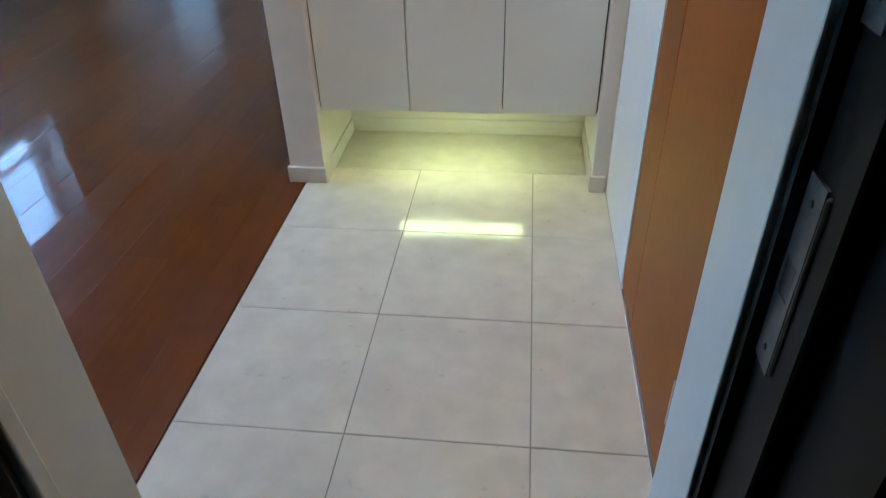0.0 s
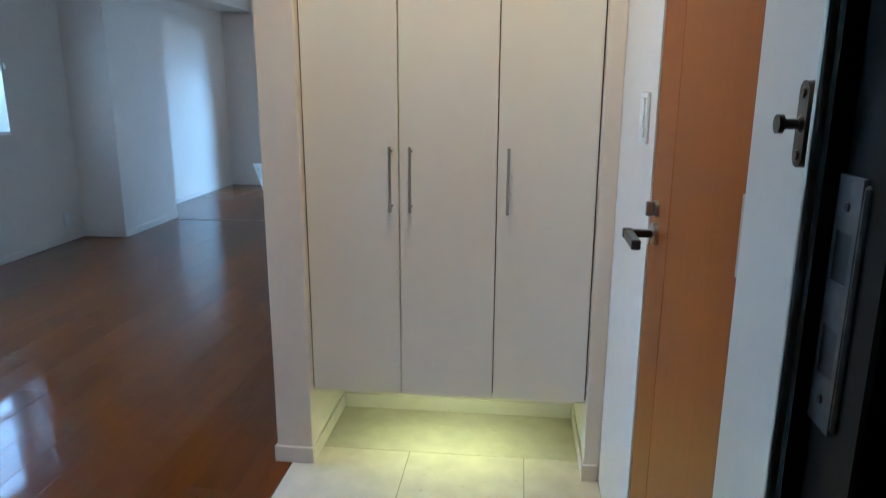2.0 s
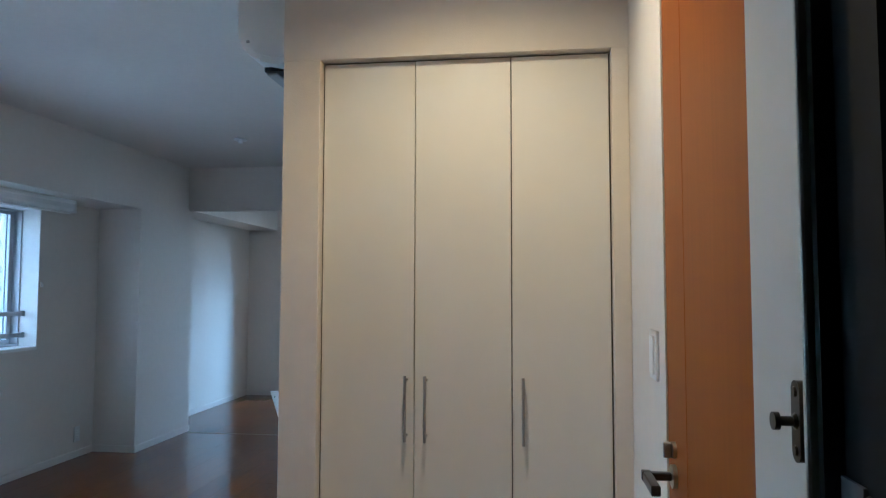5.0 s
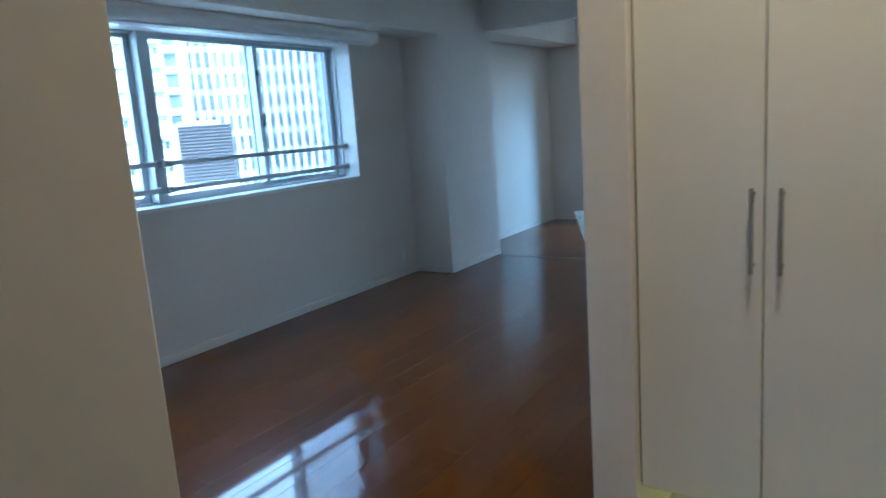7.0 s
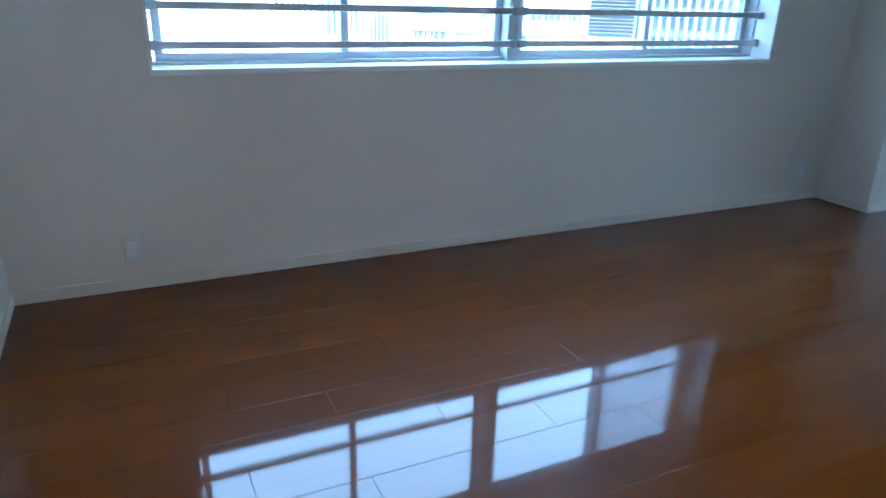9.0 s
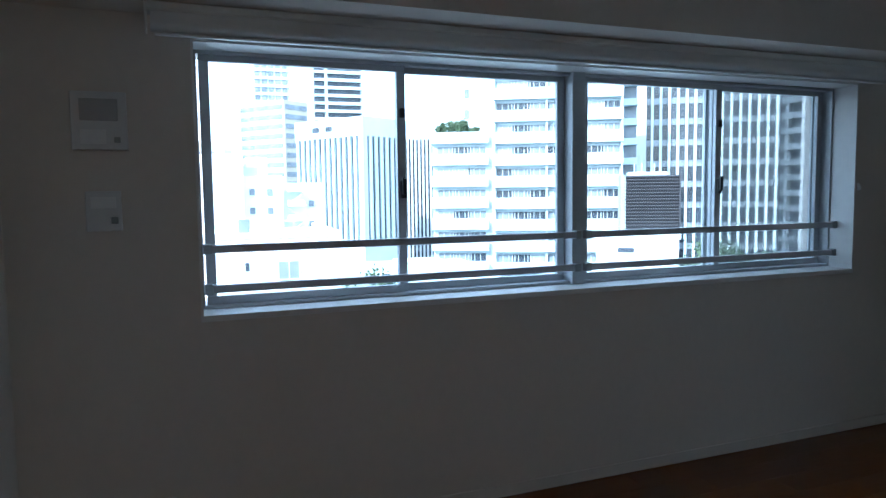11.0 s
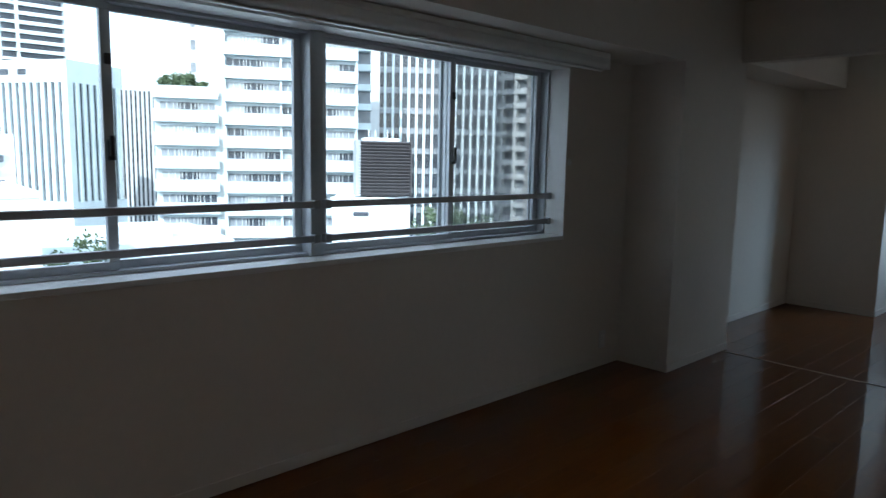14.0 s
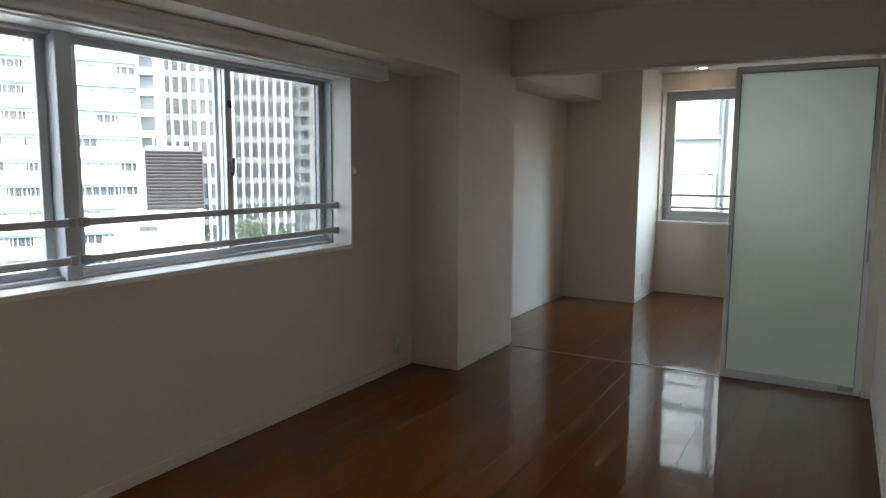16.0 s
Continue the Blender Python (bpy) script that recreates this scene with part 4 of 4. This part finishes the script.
for k in range(5):
    part("stair_landing", boxes((1.5, 2.6, 0.5, 1.39, 1.6 - 0.95 * k, 1.68 - 0.95 * k), (1.5, 2.6, 0.5, 0.55, 1.68 - 0.95 * k, 2.0 - 0.95 * k)), SUNLIT_WHITE, f2)
    bm = box(bmesh.new(), 1.5, 2.6, 0.56, 0.9, -0.04, 0.04)
    bmesh.ops.rotate(bm, cent=(2.05, 0.7, 0), matrix=Matrix.Rotation(radians(38 if k % 2 else -38), 3, "Y"), verts=bm.verts[:])
    bmesh.ops.translate(bm, vec=(0, 0, 1.15 - 0.95 * k), verts=bm.verts[:])
    part("stair_flight", bm, CONCRETE2, f2)
l1 = city_thing("low_white_hall", "low white hall with a pale roof", 70.0, 60, 10)
part("wall", boxes((-10, 7, 0, 16, GROUND, -6.0)), CONCRETE, l1)
part("roof_box", boxes((-2, 2.5, 3, 7, -6.0, -4.9)), CONCRETE, l1)
l2 = city_thing("low_white_hall", "low white building with rooftop boxes", 62.0, 50, -6)
part("wall", boxes((-9, 6, 0, 12, GROUND, -6.6)), CONCRETE, l2)
part("roof_box", boxes((-1, 1.4, 2, 4, -6.6, -5.6)), CONCRETE2, l2)
part("roof_box", boxes((2.6, 4.0, 2, 4, -6.6, -5.9)), CONCRETE, l2)
l3 = city_thing("far_block", "pale distant office block", 88.0, 330, 0)
part("wall", boxes((-30, 8, 0, 20, GROUND, 26)), CONCRETE2, l3)
for k in range(5):
    part("window_band", boxes((-29, 7, -0.3, 0.1, 2 + 4.4 * k, 4.2 + 4.4 * k)), GREYWIN, l3)
# neighbour across the north bay
n1 = thing("neighbour_building", "weathered white office building with steel windows close to the bay", "building")
n1.location = (0, 25, 0)
# upper storeys are unseen, added to cut skylight and dim the floor reflection
part("wall", boxes((-14, 2.4, 0.2, 9, GROUND, 9.9)), CONCRETE3, n1)
part("parapet", boxes((-14.1, 2.5, 0.05, 0.35, 9.9, 10.2)), CONCRETE3, n1)
part("pier", boxes((-4.55, -3.75, -0.35, 0.19, GROUND, 10.0)), CONCRETE3, n1)
part("drainpipe", rod(bmesh.new(), (-4.78, 0.1, GROUND), (-4.78, 0.1, 9.8), 0.05, 8), CONCRETE3, n1)
nw = mesh_of(boxes((-0.98, 0.72, 0.1, 0.24, -0.57, 0.57)), PALEWIN, "window")
nd = mesh_of(boxes((0.74, 0.96, 0.1, 0.24, -0.57, 0.57)), GREYWIN, "window")
nf = mesh_of(boxes((-1.02, 1.02, 0.02, 0.12, -0.63, -0.57), (-1.02, 1.02, 0.02, 0.12, 0.57, 0.62), (-1.02, -0.96, 0.02, 0.12, -0.57, 0.57), (0.96, 1.02, 0.02, 0.12, -0.57, 0.57), (-0.33, -0.27, 0.02, 0.12, -0.57, 0.57), (0.30, 0.36, 0.02, 0.12, -0.57, 0.57), (0.71, 0.75, 0.02, 0.12, -0.57, 0.57)), ALU, "window_frame")
ns = mesh_of(boxes((-1.1, 1.1, -0.06, 0.19, -0.74, -0.64)), CONCRETE3, "sill")
for k in range(-2, 6):
    for x in (-11.5, -8.6, -5.95, -2.4, 0.2):
        for nm, me in (("window", nw), ("window", nd), ("window_frame", nf), ("sill", ns)):
            shared(nm, me, n1, (x, 0, 3.2 - 2.52 * k))


def tree(name, label, at, height, spread, seed):
    ob = thing(name, label, "tree", at)
    r = random.Random(seed)
    leaf = 0.10 + 0.035 * spread
    part("trunk", rod(bmesh.new(), (0, 0, 0), (0, 0, height * 0.6), 0.16, 8, 0.07), BARK, ob)
    for k in range(5):
        a = k * 1.3 + r.random()
        part("limb", rod(bmesh.new(), (0, 0, height * (0.35 + 0.05 * k)), (spread * 0.5 * math.cos(a), spread * 0.5 * math.sin(a), height * (0.62 + 0.06 * k)), 0.07, 6, 0.02), BARK, ob)
    verts, faces = [], []
    for c in range(26):
        a, e, q = r.random() * 6.28, r.uniform(-0.6, 1.2), r.random() ** 0.5
        cc = Vector((spread * q * math.cos(a) * math.cos(e * 0.6), spread * q * math.sin(a) * math.cos(e * 0.6), height * 0.68 + height * 0.3 * math.sin(e) * q))
        for _ in range(60):
            p = cc + Vector((r.gauss(0, 1), r.gauss(0, 1), r.gauss(0, 0.8))) * spread * 0.17
            u = Vector((r.gauss(0, 1), r.gauss(0, 1), r.gauss(0, 1))).normalized() * leaf
            v = u.orthogonal().normalized() * leaf * 0.6
            n0 = len(verts)
            verts += [p - u, p + v, p + u, p - v]
            faces.append((n0, n0 + 1, n0 + 2, n0 + 3))
    me = bpy.data.meshes.new("crown")
    me.from_pydata([tuple(v) for v in verts], [], faces)
    me.materials.append(LEAF)
    shared("crown", me, ob, (0, 0, 0))
    return ob


def spot(bearing, dist, z):
    b = math.radians(bearing)
    return (EYE.x - dist * math.sin(b), EYE.y + dist * math.cos(b), z)


tree("roof_tree", "small green trees of the roof garden", spot(68.3, 98, 8.55), 2.6, 1.4, 1)
tree("roof_tree", "small green trees of the roof garden", spot(67.1, 98, 8.55), 3.0, 1.6, 2)
tree("roof_tree", "small green trees of the roof garden", spot(66.0, 98, 8.55), 2.2, 1.2, 3)
tree("street_tree", "dark green street tree between the buildings", spot(75.0, 46, GROUND), 18.3, 2.0, 4)
tree("street_tree", "dark green street tree between the buildings", spot(72.9, 46, GROUND), 18.0, 1.8, 5)
tree("street_tree", "dark green street tree by the finned tower", spot(48.6, 75, GROUND), 17.6, 3.0, 6)
tree("street_tree", "dark green street tree by the finned tower", spot(46.4, 77, GROUND), 17.4, 3.0, 7)
tree("street_tree", "dark green street tree by the finned tower", spot(43.8, 80, GROUND), 17.2, 3.4, 8)

# ---- floors laid in pieces ----
floor = structure("wood_floor", boxes((XW, -0.792, YN, 7.42, -0.0135, -0.008)), SUBFLOOR, "glossy dark red-brown plank floor", "floor")
PL, PW = 0.909, 0.152


def plank_mesh(w, l):
    g = 0.0002
    rings = [(g, -0.009), (g, -0.0003), (g + 0.0006, -0.00007), (g + 0.0013, 0.0)]  # worn eased edge
    vs, fs = [], []
    for inset, z in rings:
        a, b = w / 2 - inset, l / 2 - inset
        vs += [(-a, -b, z), (a, -b, z), (a, b, z), (-a, b, z)]
    for k in range(3):
        fs += [(4 * k + i, 4 * k + (i + 1) % 4, 4 * k + 4 + (i + 1) % 4, 4 * k + 4 + i) for i in range(4)]
    fs.append((12, 13, 14, 15))
    me = bpy.data.meshes.new("plank")
    me.from_pydata(vs, [], fs)
    me.materials.append(WOOD)
    return me


pm, first = plank_mesh(PW, PL), plank_mesh(0.1225, PL)
rp = random.Random(11)
for k in range(-1, 19):
    x = -0.9155 - PW * (k + 0.5) if k >= 0 else -0.85425
    y = YN - 0.55 + ((0.5505 - 0.303 * (k - 6) - YN + 0.55) % PL)
    while y - PL / 2 < 7.42:
        if not (x < -2.98 and y - PL / 2 > 6.6):
            lo, hi = max(y - PL / 2, YN + 0.001), min(y + PL / 2, 7.419)
            if hi - lo < 0.02:
                y += PL
                continue
            me = first if k < 0 else pm
            if hi - lo < PL - 0.001:
                me = plank_mesh(0.1225 if k < 0 else PW, hi - lo)  # cut to the wall
            o = shared("plank", me, floor, (x, (lo + hi) / 2, rp.uniform(-0.0001, 0.0)))
            o.rotation_euler = (rp.gauss(0, 0.0001), rp.gauss(0, 0.0008), 0)
        y += PL
tiles = structure("tile_floor", boxes((-0.790, XR, -1.30, 0.72, -0.0135, -0.0022)), GROUT, "cream stone-look floor tiles of the entry", "floor")


def tile_mesh(w, l):
    c, g = 0.0010, 0.0012
    a, b = w / 2 - g, l / 2 - g
    vs = [(-a, -b, -0.009), (a, -b, -0.009), (a, b, -0.009), (-a, b, -0.009), (-a, -b, -c), (a, -b, -c), (a, b, -c), (-a, b, -c), (-a + c, -b + c, 0), (a - c, -b + c, 0), (a - c, b - c, 0), (-a + c, b - c, 0)]
    fs = [(8, 9, 10, 11)] + [(i, (i + 1) % 4, 4 + (i + 1) % 4, 4 + i) for i in range(4)] + [(4 + i, 4 + (i + 1) % 4, 8 + (i + 1) % 4, 8 + i) for i in range(4)]
    me = bpy.data.meshes.new("tile")
    me.from_pydata(vs, [], fs)
    me.materials.append(TILE)
    return me


XS = (-0.789, -0.4, 0.0, XR)
YS = (-1.2, -0.8, -0.4, 0.0, 0.4, 0.72)
for i in range(3):
    for j in range(4):
        w, l = XS[i + 1] - XS[i], YS[j + 1] - YS[j]
        o = shared("tile", tile_mesh(w, l), tiles, ((XS[i] + XS[i + 1]) / 2, (YS[j] + YS[j + 1]) / 2, -0.0005))
        o.rotation_euler = (rp.gauss(0, 0.0006), rp.gauss(0, 0.0006), 0)
shared("tile", tile_mesh(XR + 0.789, 0.32), tiles, ((XR - 0.789) / 2, 0.56, -0.0005))
